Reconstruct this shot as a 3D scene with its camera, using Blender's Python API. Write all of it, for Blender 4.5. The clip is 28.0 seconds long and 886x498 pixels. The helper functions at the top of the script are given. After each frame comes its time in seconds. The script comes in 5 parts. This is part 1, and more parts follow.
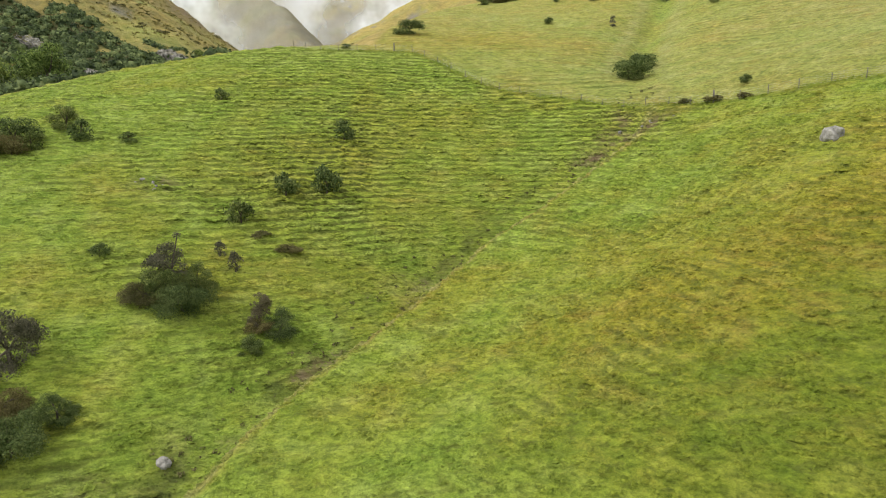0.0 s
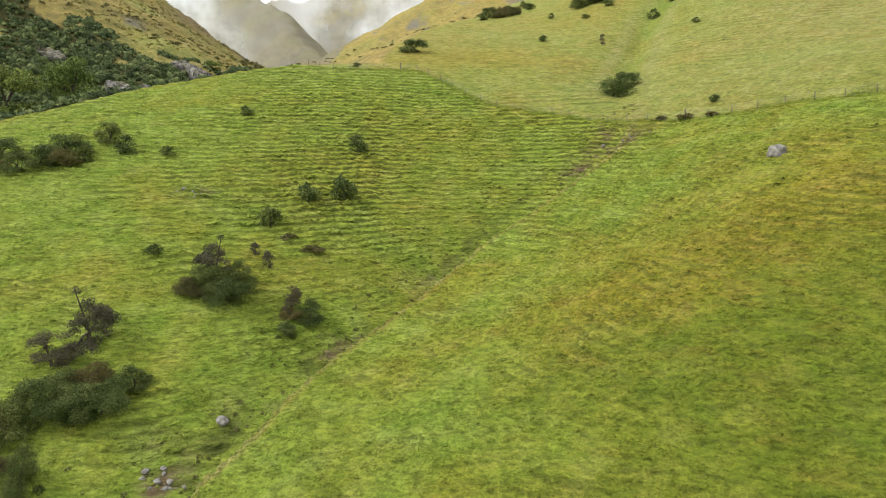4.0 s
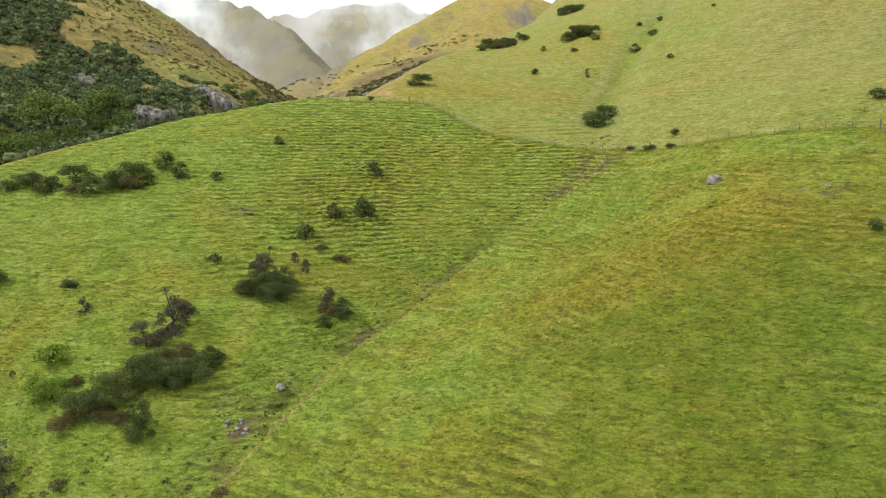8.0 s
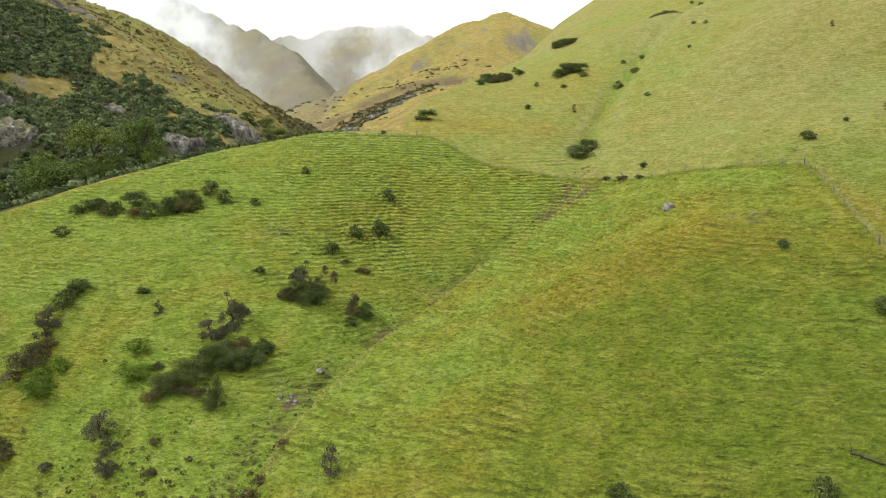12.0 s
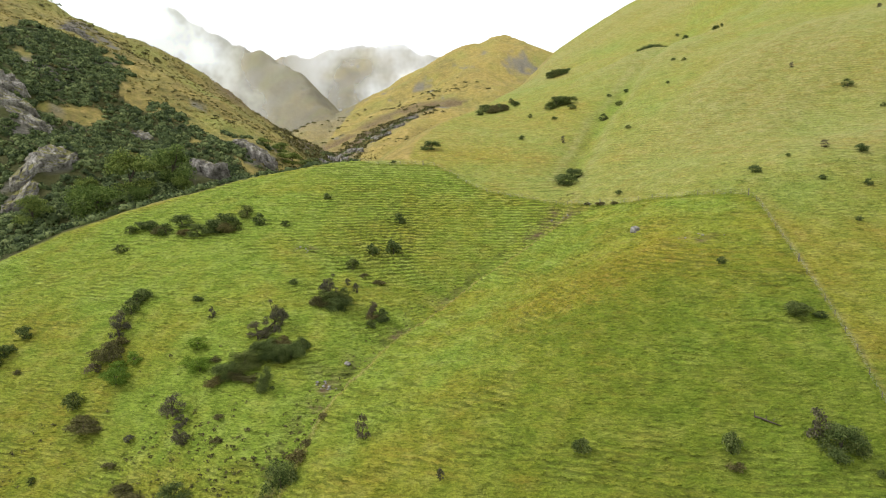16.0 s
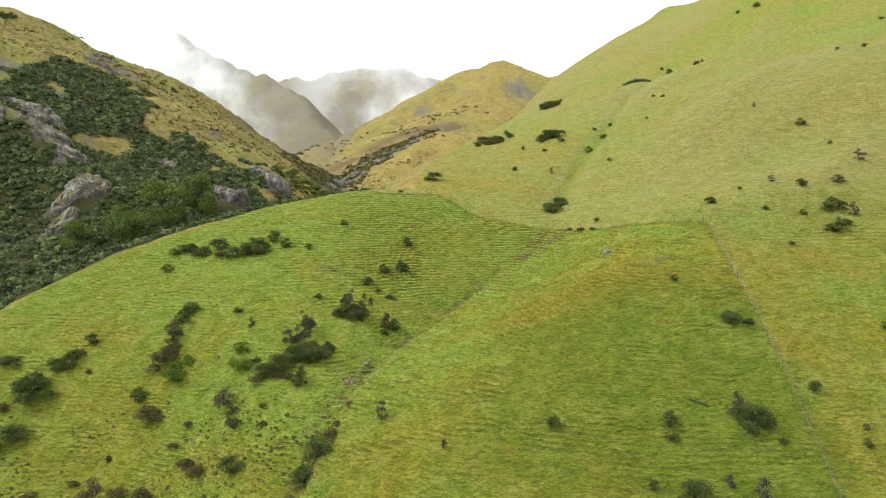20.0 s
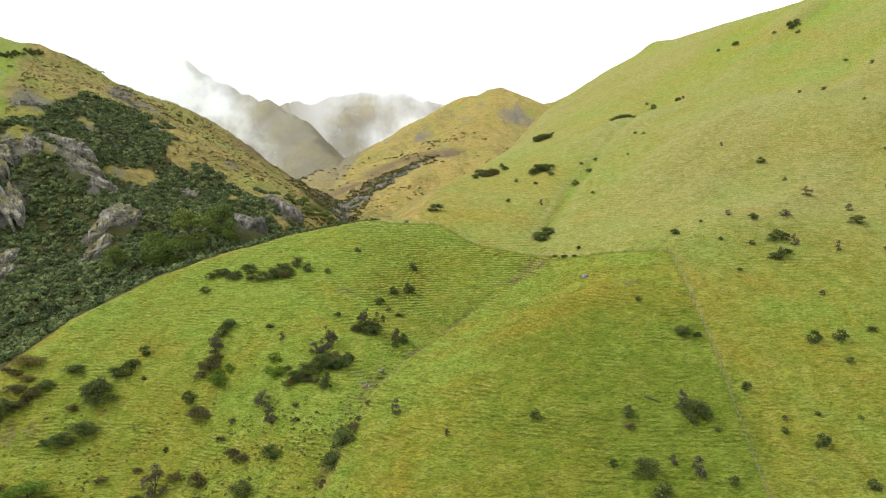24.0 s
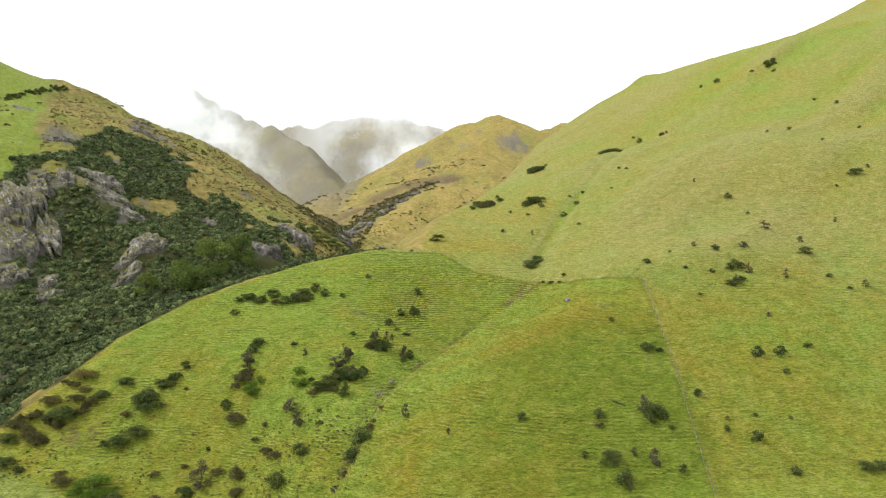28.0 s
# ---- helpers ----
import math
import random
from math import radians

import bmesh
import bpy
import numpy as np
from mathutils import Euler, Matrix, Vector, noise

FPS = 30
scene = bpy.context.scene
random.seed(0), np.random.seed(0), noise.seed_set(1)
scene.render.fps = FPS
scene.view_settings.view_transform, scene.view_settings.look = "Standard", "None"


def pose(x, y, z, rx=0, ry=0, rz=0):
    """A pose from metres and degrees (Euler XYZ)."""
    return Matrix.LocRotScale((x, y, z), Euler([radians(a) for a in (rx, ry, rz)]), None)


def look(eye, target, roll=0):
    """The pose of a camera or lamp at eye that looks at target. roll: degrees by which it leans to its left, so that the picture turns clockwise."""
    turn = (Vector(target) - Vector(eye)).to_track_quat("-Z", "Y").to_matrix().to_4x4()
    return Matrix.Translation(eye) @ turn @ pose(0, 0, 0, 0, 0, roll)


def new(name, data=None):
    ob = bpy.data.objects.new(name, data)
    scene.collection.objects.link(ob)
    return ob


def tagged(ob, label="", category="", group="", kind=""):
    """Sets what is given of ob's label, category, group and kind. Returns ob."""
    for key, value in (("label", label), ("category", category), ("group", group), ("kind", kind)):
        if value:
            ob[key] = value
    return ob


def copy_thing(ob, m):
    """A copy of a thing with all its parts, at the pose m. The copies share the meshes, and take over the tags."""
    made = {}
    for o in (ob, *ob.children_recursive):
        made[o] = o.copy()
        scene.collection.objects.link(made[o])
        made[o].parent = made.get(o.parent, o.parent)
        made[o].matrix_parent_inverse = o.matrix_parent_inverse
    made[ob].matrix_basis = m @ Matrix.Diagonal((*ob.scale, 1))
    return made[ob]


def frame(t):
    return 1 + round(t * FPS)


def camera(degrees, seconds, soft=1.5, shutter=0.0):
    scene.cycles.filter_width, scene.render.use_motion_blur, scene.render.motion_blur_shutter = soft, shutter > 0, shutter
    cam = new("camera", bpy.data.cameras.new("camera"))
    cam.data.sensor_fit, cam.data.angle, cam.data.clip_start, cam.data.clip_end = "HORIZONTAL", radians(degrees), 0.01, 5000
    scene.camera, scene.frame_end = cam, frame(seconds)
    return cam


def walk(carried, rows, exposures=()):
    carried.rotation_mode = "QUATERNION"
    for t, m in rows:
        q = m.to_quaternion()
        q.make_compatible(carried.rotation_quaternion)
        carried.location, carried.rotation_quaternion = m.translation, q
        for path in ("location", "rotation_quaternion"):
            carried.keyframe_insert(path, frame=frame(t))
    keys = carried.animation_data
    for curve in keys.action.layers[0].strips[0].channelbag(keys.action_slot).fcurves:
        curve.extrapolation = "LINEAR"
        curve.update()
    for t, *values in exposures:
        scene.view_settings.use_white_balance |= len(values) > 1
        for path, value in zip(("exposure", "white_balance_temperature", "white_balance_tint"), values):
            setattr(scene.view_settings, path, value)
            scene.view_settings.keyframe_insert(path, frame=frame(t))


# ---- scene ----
cam = camera(70.2, 28.0, soft=1.1)
METRES, EYE, TILT, LEAN, TURN = 150.0, 60.0, -10.0, 0.0, 0.0
ROWS = [
    (0.0, 0.0, 0.0, 0.0, 0.0, 0.0, -0.0),
    (0.5, -0.0, -0.0035, -0.0002, 0.02, 0.01, 0.01),
    (1.0, -0.0003, -0.0089, -0.0005, 0.03, 0.05, 0.02),
    (1.5, -0.0005, -0.0162, -0.0008, 0.03, 0.07, 0.04),
    (2.0, -0.0009, -0.0256, -0.0012, 0.04, 0.11, 0.04),
    (2.5, -0.0013, -0.0358, -0.0016, 0.05, 0.15, 0.03),
    (3.0, -0.0017, -0.0471, -0.0019, 0.05, 0.18, 0.05),
    (3.5, -0.0021, -0.0592, -0.0023, 0.05, 0.23, 0.04),
    (5.5, -0.0042, -0.1136, -0.0029, 0.02, 0.34, 0.01),
    (6.0, -0.0046, -0.1282, -0.0034, 0.04, 0.36, 0.01),
    (6.5, -0.0051, -0.1431, -0.004, 0.05, 0.45, -0.01),
    (7.0, -0.0055, -0.1585, -0.0047, 0.06, 0.75, -0.02),
    (7.5, -0.0064, -0.1754, -0.0055, 0.03, 1.08, -0.03),
    (8.0, -0.0066, -0.1915, -0.0061, 0.07, 1.34, -0.02),
    (8.5, -0.007, -0.2078, -0.0069, 0.08, 1.59, -0.03),
    (9.0, -0.0076, -0.2245, -0.0079, 0.08, 1.82, -0.05),
    (9.5, -0.008, -0.2412, -0.0089, 0.1, 2.06, -0.06),
    (10.0, -0.0085, -0.2569, -0.0098, 0.1, 2.26, -0.05),
    (10.5, -0.0091, -0.2739, -0.0107, 0.11, 2.47, -0.07),
    (11.0, -0.0095, -0.2909, -0.0119, 0.12, 2.66, -0.1),
    (11.5, -0.0102, -0.308, -0.0131, 0.13, 2.83, -0.12),
    (12.0, -0.0108, -0.3252, -0.014, 0.13, 2.98, -0.12),
    (12.5, -0.0115, -0.3439, -0.0151, 0.14, 3.17, -0.12),
    (14.5, -0.0142, -0.414, -0.0193, 0.15, 3.87, -0.17),
    (15.0, -0.0148, -0.4324, -0.0207, 0.15, 4.08, -0.17),
    (15.5, -0.0155, -0.4512, -0.0218, 0.15, 4.27, -0.18),
    (16.0, -0.0161, -0.4702, -0.0231, 0.14, 4.48, -0.19),
    (16.5, -0.0166, -0.4897, -0.0245, 0.14, 4.7, -0.2),
    (17.0, -0.017, -0.5094, -0.026, 0.15, 4.91, -0.2),
    (17.5, -0.0174, -0.5293, -0.0276, 0.14, 5.14, -0.2),
    (18.0, -0.0178, -0.5507, -0.0293, 0.13, 5.38, -0.19),
    (18.5, -0.0184, -0.5711, -0.0309, 0.13, 5.59, -0.19),
    (19.0, -0.0188, -0.5916, -0.0322, 0.12, 5.79, -0.2),
    (19.5, -0.0192, -0.611, -0.0337, 0.12, 5.98, -0.2),
    (20.0, -0.0199, -0.6322, -0.0353, 0.1, 6.21, -0.2),
    (20.5, -0.0206, -0.6536, -0.037, 0.09, 6.43, -0.21),
    (21.0, -0.0212, -0.6754, -0.0384, 0.07, 6.65, -0.22),
    (21.5, -0.022, -0.6974, -0.0398, 0.06, 6.89, -0.22),
    (23.5, -0.0253, -0.7886, -0.0456, -0.01, 7.89, -0.24),
    (24.0, -0.0258, -0.8097, -0.0472, -0.02, 8.11, -0.23),
    (24.5, -0.0264, -0.8326, -0.049, -0.03, 8.36, -0.22),
    (25.0, -0.027, -0.8557, -0.0506, -0.05, 8.59, -0.22),
    (25.5, -0.0277, -0.8789, -0.0524, -0.06, 8.84, -0.22),
    (26.0, -0.0281, -0.9022, -0.0541, -0.06, 9.07, -0.21),
    (26.5, -0.0286, -0.9259, -0.0559, -0.06, 9.33, -0.21),
    (27.0, -0.0292, -0.9496, -0.0577, -0.07, 9.58, -0.2),
    (27.5, -0.0298, -0.9734, -0.0594, -0.08, 9.83, -0.2),
    (28.0, -0.0304, -0.9975, -0.061, -0.08, 10.08, -0.19),
]
walk(cam, [(t, pose(0, 0, EYE, TILT, LEAN, TURN) @ pose(METRES * x, METRES * y, METRES * z, 90 + pitch, roll, yaw)) for t, x, y, z, yaw, pitch, roll in ROWS],
     exposures=[(0.0, 0.15), (4.0, 0.10), (12.0, 0.01), (28.0, 0.01)])

# ---- light: a bright overcast sky with a soft, veiled sun ----
world = bpy.data.worlds.new("overcast_sky")
scene.world = world
world.use_nodes = True
wn, wl = world.node_tree.nodes, world.node_tree.links
wn.clear()
w_out, w_bg = wn.new("ShaderNodeOutputWorld"), wn.new("ShaderNodeBackground")
w_sky, w_mix, w_scale = wn.new("ShaderNodeTexSky"), wn.new("ShaderNodeMix"), wn.new("ShaderNodeVectorMath")
w_sky.sky_type, w_sky.sun_disc = "NISHITA", False
w_sky.sun_elevation, w_sky.sun_rotation = radians(46), radians(-95)
w_scale.operation, w_scale.inputs[3].default_value = "SCALE", 0.10
w_mix.data_type, w_mix.inputs[0].default_value = "RGBA", 0.9
w_mix.inputs[7].default_value = (1.0, 1.0, 1.0, 1)
w_bg.inputs[1].default_value = 1.45
wl.new(w_sky.outputs[0], w_scale.inputs[0])
wl.new(w_scale.outputs[0], w_mix.inputs[6])
wl.new(w_mix.outputs[2], w_bg.inputs[0])
wl.new(w_bg.outputs[0], w_out.inputs[0])
sun = new("sun", bpy.data.lights.new("sun", "SUN"))
sun.data.energy, sun.data.angle, sun.data.color = 2.9, radians(18), (1.0, 0.96, 0.90)
sun.matrix_world = look((-100, -8, 108), (0, 0, 0))

# ---- relief: smooth landforms (x, y, half length, half width, height) on a few long ramps ----
HILL_RAMPS = (8.141, 0.790, -0.469, -0.239, 10.185, 0.661)
LOWER_HILL = [
    (-80, -12, 34, 30, 13.6), (-30, -12, 34, 30, -4.9), (30, -12, 34, 30, 0.0), (90, -12, 34, 30, -1.6), (-100, 12, 28, 24, -0.7),
    (-62, 12, 28, 24, -18.3), (-25, 12, 28, 24, 14.3), (12, 12, 28, 24, 5.7), (50, 12, 28, 24, 5.5), (88, 12, 28, 24, 8.8),
    (-118, 42, 29, 25, 2.4), (-80, 42, 29, 25, -2.7), (-42, 42, 29, 25, 8.9), (-5, 42, 29, 25, -10.6), (32, 42, 29, 25, 15.2),
    (70, 42, 29, 25, -5.8), (108, 42, 29, 25, 4.4),
]
UPPER_HILL = [
    (-100, 75, 29, 25, -3.0), (-62, 75, 29, 25, 1.7), (-25, 75, 29, 25, -1.1), (12, 75, 29, 25, -13.5), (50, 75, 29, 25, 5.9),
    (90, 75, 29, 25, 5.1), (130, 75, 29, 25, 1.0), (-75, 108, 32, 28, -2.4), (-38, 108, 32, 28, -4.5), (-5, 108, 32, 28, 6.2),
    (35, 108, 32, 28, -6.0), (75, 108, 32, 28, -0.3), (120, 108, 32, 28, -9.3),
]
MOUNTAIN = [
    (-30, 150, 48, 42, 0.9), (30, 150, 48, 42, -13.2), (90, 150, 48, 42, -2.5), (160, 150, 48, 42, 8.0), (20, 215, 71, 62, -3.6),
    (110, 215, 71, 62, 10.5), (210, 215, 71, 62, -11.2), (60, 310, 103, 90, -21.8), (190, 310, 103, 90, -0.4), (320, 310, 103, 90, 9.5),
    (130, 450, 138, 120, 1.5), (300, 450, 138, 120, 10.0), (450, 450, 138, 120, 20.1), (250, 600, 150, 130, 26.4), (420, 600, 150, 130, -36.1),
]
WALL_RAMPS = (3.262, 1.380, -0.594, 8.025, -63.622)
WALL = [
    (-150, 60, 46, 40, 15.9), (-230, 60, 46, 40, 6.3), (-110, 130, 57, 50, 54.8), (-180, 130, 57, 50, 12.7), (-260, 130, 57, 50, -2.8),
    (-90, 210, 63, 55, 74.8), (-160, 210, 63, 55, -34.1), (-240, 210, 63, 55, 35.5), (-330, 210, 63, 55, 9.8), (-80, 300, 80, 70, 32.5),
    (-170, 300, 80, 70, 34.0), (-270, 300, 80, 70, 7.3), (-380, 300, 80, 70, 20.9), (-150, 430, 103, 90, 19.9), (-270, 430, 103, 90, 17.7),
    (-400, 430, 103, 90, 74.3), (-200, 600, 138, 120, 58.8), (-350, 600, 138, 120, -31.2),
    (-390, 395, 30, 26, 12.3), (-366, 404, 21, 18, -9.8), (-336, 418, 28, 24, 9.6), (-296, 430, 30, 26, 0.4), (-262, 438, 28, 24, 4.2),
    (-228, 450, 28, 24, 9.6), (-194, 474, 28, 24, 7.6), (-158, 514, 30, 26, -3.7), (-255, 300, 39, 34, 7.0), (-205, 275, 34, 30, 4.6),
    (-198, 218, 28, 24, 16.4), (-158, 186, 17, 15, 9.1), (-112, 222, 28, 24, -3.0), (-160, 160, 16, 14, -6.6), (-230, 380, 46, 40, 5.0), (-320, 340, 46, 40, 1.1),
]
# the watershed: beyond it (left of the way it runs) the land falls into the gorge
CREST = [(-190, -40), (-160, 0), (-142, 28), (-131, 46), (-118, 72), (-101, 92), (-84, 103), (-62, 116), (-36, 125), (-14, 127), (-13, 150),
         (-5, 185), (8, 215), (26, 260), (46, 320), (80, 420), (128, 480), (231, 577), (330, 625), (430, 640), (900, 700), (2600, 900)]
# the gully that drains the hollow between the two spurs
GULLY = [(31, 97), (24, 87), (14, 81), (4, 74.5), (-2, 67), (-9, 57), (-15, 47), (-19, 37), (-23, 30), (-26, 19), (-30, 8), (-40, -6), (-58, -22)]


# a shallow drain down the mountain face above the fence
DRAIN = [(31, 97), (33, 113), (44, 140), (56, 167), (65, 179), (71, 191), (95, 235), (123, 283), (140, 315), (175, 380)]


def ramp(t, w):
    return w * np.logaddexp(0, t / w)


def forms(x, y, items):
    z = np.zeros_like(x)
    for cx, cy, a, b, h in items:
        z += h * np.exp(-0.5 * (((x - cx) / a) ** 2 + ((y - cy) / b) ** 2))
    return z


def line_distance(x, y, pts):
    """Signed distance (positive on the left of the way) to a line of points, and how far along it, 0 to 1."""
    best, side, along = np.full_like(x, 1e9), np.zeros_like(x), np.zeros_like(x)
    n = len(pts) - 1
    for i, ((ax, ay), (bx, by)) in enumerate(zip(pts[:-1], pts[1:])):
        dx, dy = bx - ax, by - ay
        t = np.clip(((x - ax) * dx + (y - ay) * dy) / (dx * dx + dy * dy), 0, 1)
        ex, ey = x - ax - t * dx, y - ay - t * dy
        d = np.hypot(ex, ey)
        m = d < best
        best = np.where(m, d, best)
        side = np.where(m, np.sign(dx * (y - ay) - dy * (x - ax)), side)
        along = np.where(m, (i + t) / n, along)
    return best * side, along


def lattice(ix, iy, seed):
    h = (ix.astype(np.int64) * 374761393 + iy.astype(np.int64) * 668265263 + seed * 974634541) & 0x7FFFFFFF
    h = ((h ^ (h >> 13)) * 1274126177) & 0x7FFFFFFF
    return ((h ^ (h >> 16)) & 0xFFFF) / 65535.0


def rough(x, y, size, seed=0):
    """Smooth noise, -1 to 1, with features of that size in metres."""
    u, v = x / size, y / size
    iu, iv = np.floor(u), np.floor(v)
    fu, fv = u - iu, v - iv
    fu, fv = fu * fu * (3 - 2 * fu), fv * fv * (3 - 2 * fv)
    a, b = lattice(iu, iv, seed), lattice(iu + 1, iv, seed)
    c, d = lattice(iu, iv + 1, seed), lattice(iu + 1, iv + 1, seed)
    return 2 * ((a + (b - a) * fu) * (1 - fv) + (c + (d - c) * fu) * fv) - 1


def fractal(x, y, size, octaves, seed=0, gain=0.5):
    z, amp = np.zeros_like(x), 1.0
    for k in range(octaves):
        z += amp * rough(x * (0.8 + 0.1 * (k % 3)) + 0.6 * y, y * 0.8 - 0.6 * x, size / 2 ** k, seed + 7 * k)
        amp *= gain
    return z


def smax(a, b, k):
    return k * np.logaddexp(a / k, b / k)


def ridge(x, y, pts, slope):
    """A mountain ridge along points (x, y, z), falling off to both sides."""
    z = np.full_like(x, -1e4)
    for (ax, ay, az), (bx, by, bz) in zip(pts[:-1], pts[1:]):
        dx, dy = bx - ax, by - ay
        t = np.clip(((x - ax) * dx + (y - ay) * dy) / (dx * dx + dy * dy), 0, 1)
        d = np.hypot(x - ax - t * dx, y - ay - t * dy)
        z = np.maximum(z, az + (bz - az) * t - slope * (np.sqrt(d * d + 400) - 20))
    return z


CONE_HILL = [(-172, 610, 92), (-176, 800, 148), (-182, 973, 186), (-92, 1020, 218), (13, 1080, 288), (60, 1110, 326), (97, 1126, 340), (140, 1150, 332), (203, 1250, 325), (330, 1330, 380), (700, 1500, 480)]
CONE_SPUR = [(97, 1126, 338), (50, 950, 255), (-5, 760, 178), (-55, 600, 122), (-62, 500, 96), (-50, 420, 72)]
DARK_MOUNTAIN = [(-150, 840, 120), (-181, 940, 185), (-216, 1040, 213), (-264, 1160, 250), (-327, 1300, 303), (-413, 1440, 360), (-516, 1570, 410), (-630, 1700, 470), (-737, 1810, 540), (-835, 1900, 630), (-960, 1960, 640), (-1150, 2000, 610), (-1400, 2050, 520), (-2600, 1950, 640)]
FAR_MOUNTAIN = [(-1400, 3100, 560), (-900, 3050, 600), (-696, 3000, 685), (-546, 3000, 716), (-431, 3000, 705), (-270, 3000, 725), (-202, 3000, 737), (-100, 3000, 718), (60, 2950, 660), (420, 2900, 600), (1500, 2800, 640)]


def hill(x, y):
    c, x, y = HILL_RAMPS, np.minimum(x, 600.0), np.minimum(y, 680.0)
    return (c[0] + c[1] * ramp(y, 12.0) + c[2] * ramp(y - 100, 25.0) + c[3] * ramp(y - 250, 60.0) + c[4] * x * 0.01
            + c[5] * x * ramp(y - 110, 30.0) * 1e-3 + forms(x, y, LOWER_HILL) + forms(x, y, UPPER_HILL) + forms(x, y, MOUNTAIN))


def wall(x, y):
    c, s = WALL_RAMPS, -0.56 * x + 0.83 * y
    return c[0] + c[1] * ramp(s - 140, 30.0) + c[2] * ramp(s - 330, 60.0) + c[3] * x * 0.01 + c[4] * y * 0.01 + forms(x, y, WALL)


def folds(x, y):
    q, s = 0.78 * y - 0.63 * x, 0.63 * y + 0.78 * x
    fold = rough(q + 6 * rough(s, q, 40.0, 99), s * 0.22, 26.0, 101) + 0.5 * rough(q, s * 0.3, 11.0, 102)
    return fold * np.clip((x - 62 + 0.15 * (y - 60)) / 40, 0, 1) * np.clip((y - 30) / 60, 0, 1) * np.clip((560 - y) / 150, 0, 1)


def relief(x, y):
    """The land's smooth height, and which land it is: signed distance past the watershed."""
    past, along = line_distance(x, y, CREST)
    g, ga = line_distance(x, y, GULLY)
    near = hill(x, y)
    depth = 2.7 * np.clip(ga * 5, 0, 1) * np.clip((1 - ga) * 8, 0, 1)
    near = near - depth * np.exp(-(g / np.where(g > 0, 2.1, 6.0)) ** 2)
    dr, da = line_distance(x, y, DRAIN)
    near = near - 2.6 * np.exp(-(dr / 7.5) ** 2) * np.clip(da * 6, 0, 1) * np.clip((1 - da) * 4, 0, 1)
    near = near - 1.1 * np.exp(-(dr / 2.2) ** 2) * np.clip(da * 6, 0, 1) * np.clip((1 - da) * 4, 0, 1)
    near = near + 2.2 * fractal(x, y, 75.0, 2, 97) * np.clip((y - 110) / 60, 0, 1) * np.clip((600 - y) / 200, 0, 1)
    near = near - 0.75 * ramp(past - 2, 3.0)
    # folds down the grassy mountain, and its small shoulder top
    near = near + 3.0 * folds(x, y)
    near = near + 5.0 * np.exp(-((x - 217) / 13) ** 2 - ((y - 548) / 26) ** 2)
    east = np.clip((x - 180) / 300, 0, 1) * np.clip((300 - y) / 200, 0, 1)
    near = near + 60 * east
    far = wall(x, np.maximum(y, 30.0)) - 0.6 * ramp(35 - y, 8.0)
    far = far - 0.5 * ramp(y - 640, 40.0) - 0.3 * ramp(-x - 420, 60.0)
    far = np.where(x > -40, far - 0.9 * (x + 40), far)
    z = smax(near, far, 2.5)
    hills = np.maximum(np.maximum(ridge(x, y, CONE_HILL, 0.52), ridge(x, y, CONE_SPUR, 0.46)), ridge(x, y, DARK_MOUNTAIN, 0.95))
    hills = np.maximum(hills, ridge(x, y, FAR_MOUNTAIN, 0.5))
    crag = fractal(x, y, 160.0, 4, 40) * np.clip((y - 500) / 1500, 0.05, 1)
    z = smax(z, hills + 30 * crag, 4.0)
    z = smax(z, np.full_like(z, 2.0), 2.0)
    return z, past, far - near, hills - np.maximum(near, far), g, ga


# the wire fence: over the knoll, down across the hollow, up to a corner post and down the spur
FENCE = [(-28, 123), (-23.5, 119.6), (-17, 119), (-11.5, 120.4), (-5.5, 119.6), (-0.8, 114.5), (5, 108.5), (10, 105.4), (18, 102), (25.5, 96.8), (31.5, 91.5),
         (36.5, 84.8), (41.5, 79.5), (48.5, 73.4), (55.5, 67.5), (62.5, 63.8), (61.4, 54.2), (60, 39.4), (58.2, 23.1), (57, 9.8), (56, -1), (55, -11.4), (52, -34)]


# ---- materials ----
def material(name, rough_value=0.9):
    m = bpy.data.materials.new(name)
    m.use_nodes = True
    n = m.node_tree.nodes
    b = n["Principled BSDF"]
    b.inputs["Roughness"].default_value = rough_value
    b.inputs["Specular IOR Level"].default_value = 0.25
    return m, n, m.node_tree.links, b


def noise_node(n, l, scale, detail=4.0, vec=None, roughness=0.55):
    t = n.new("ShaderNodeTexNoise")
    t.inputs["Scale"].default_value, t.inputs["Detail"].default_value, t.inputs["Roughness"].default_value = scale, detail, roughness
    if vec is not None:
        l.new(vec, t.inputs["Vector"])
    return t.outputs["Fac"]


def ramp_node(n, l, fac, stops):
    r = n.new("ShaderNodeValToRGB")
    e = r.color_ramp.elements
    while len(e) < len(stops):
        e.new(0.5)
    for k, (p, c) in enumerate(stops):
        e[k].position, e[k].color = p, (*c, 1)
    l.new(fac, r.inputs["Fac"])
    return r.outputs["Color"]


def mix_node(n, l, fac, a, b, mode="MIX"):
    m = n.new("ShaderNodeMix")
    m.data_type, m.blend_type = "RGBA", mode
    for i, v in ((0, fac), (6, a), (7, b)):
        if hasattr(v, "is_linked"):
            l.new(v, m.inputs[i])
        else:
            m.inputs[i].default_value = v if i == 0 else (*v, 1)
    return m.outputs[2]


def math_node(n, l, op, a, b=0.0, clamp=False):
    m = n.new("ShaderNodeMath")
    m.operation, m.use_clamp = op, clamp
    for i, v in ((0, a), (1, b)):
        if hasattr(v, "is_linked"):
            l.new(v, m.inputs[i])
        else:
            m.inputs[i].default_value = v
    return m.outputs[0]


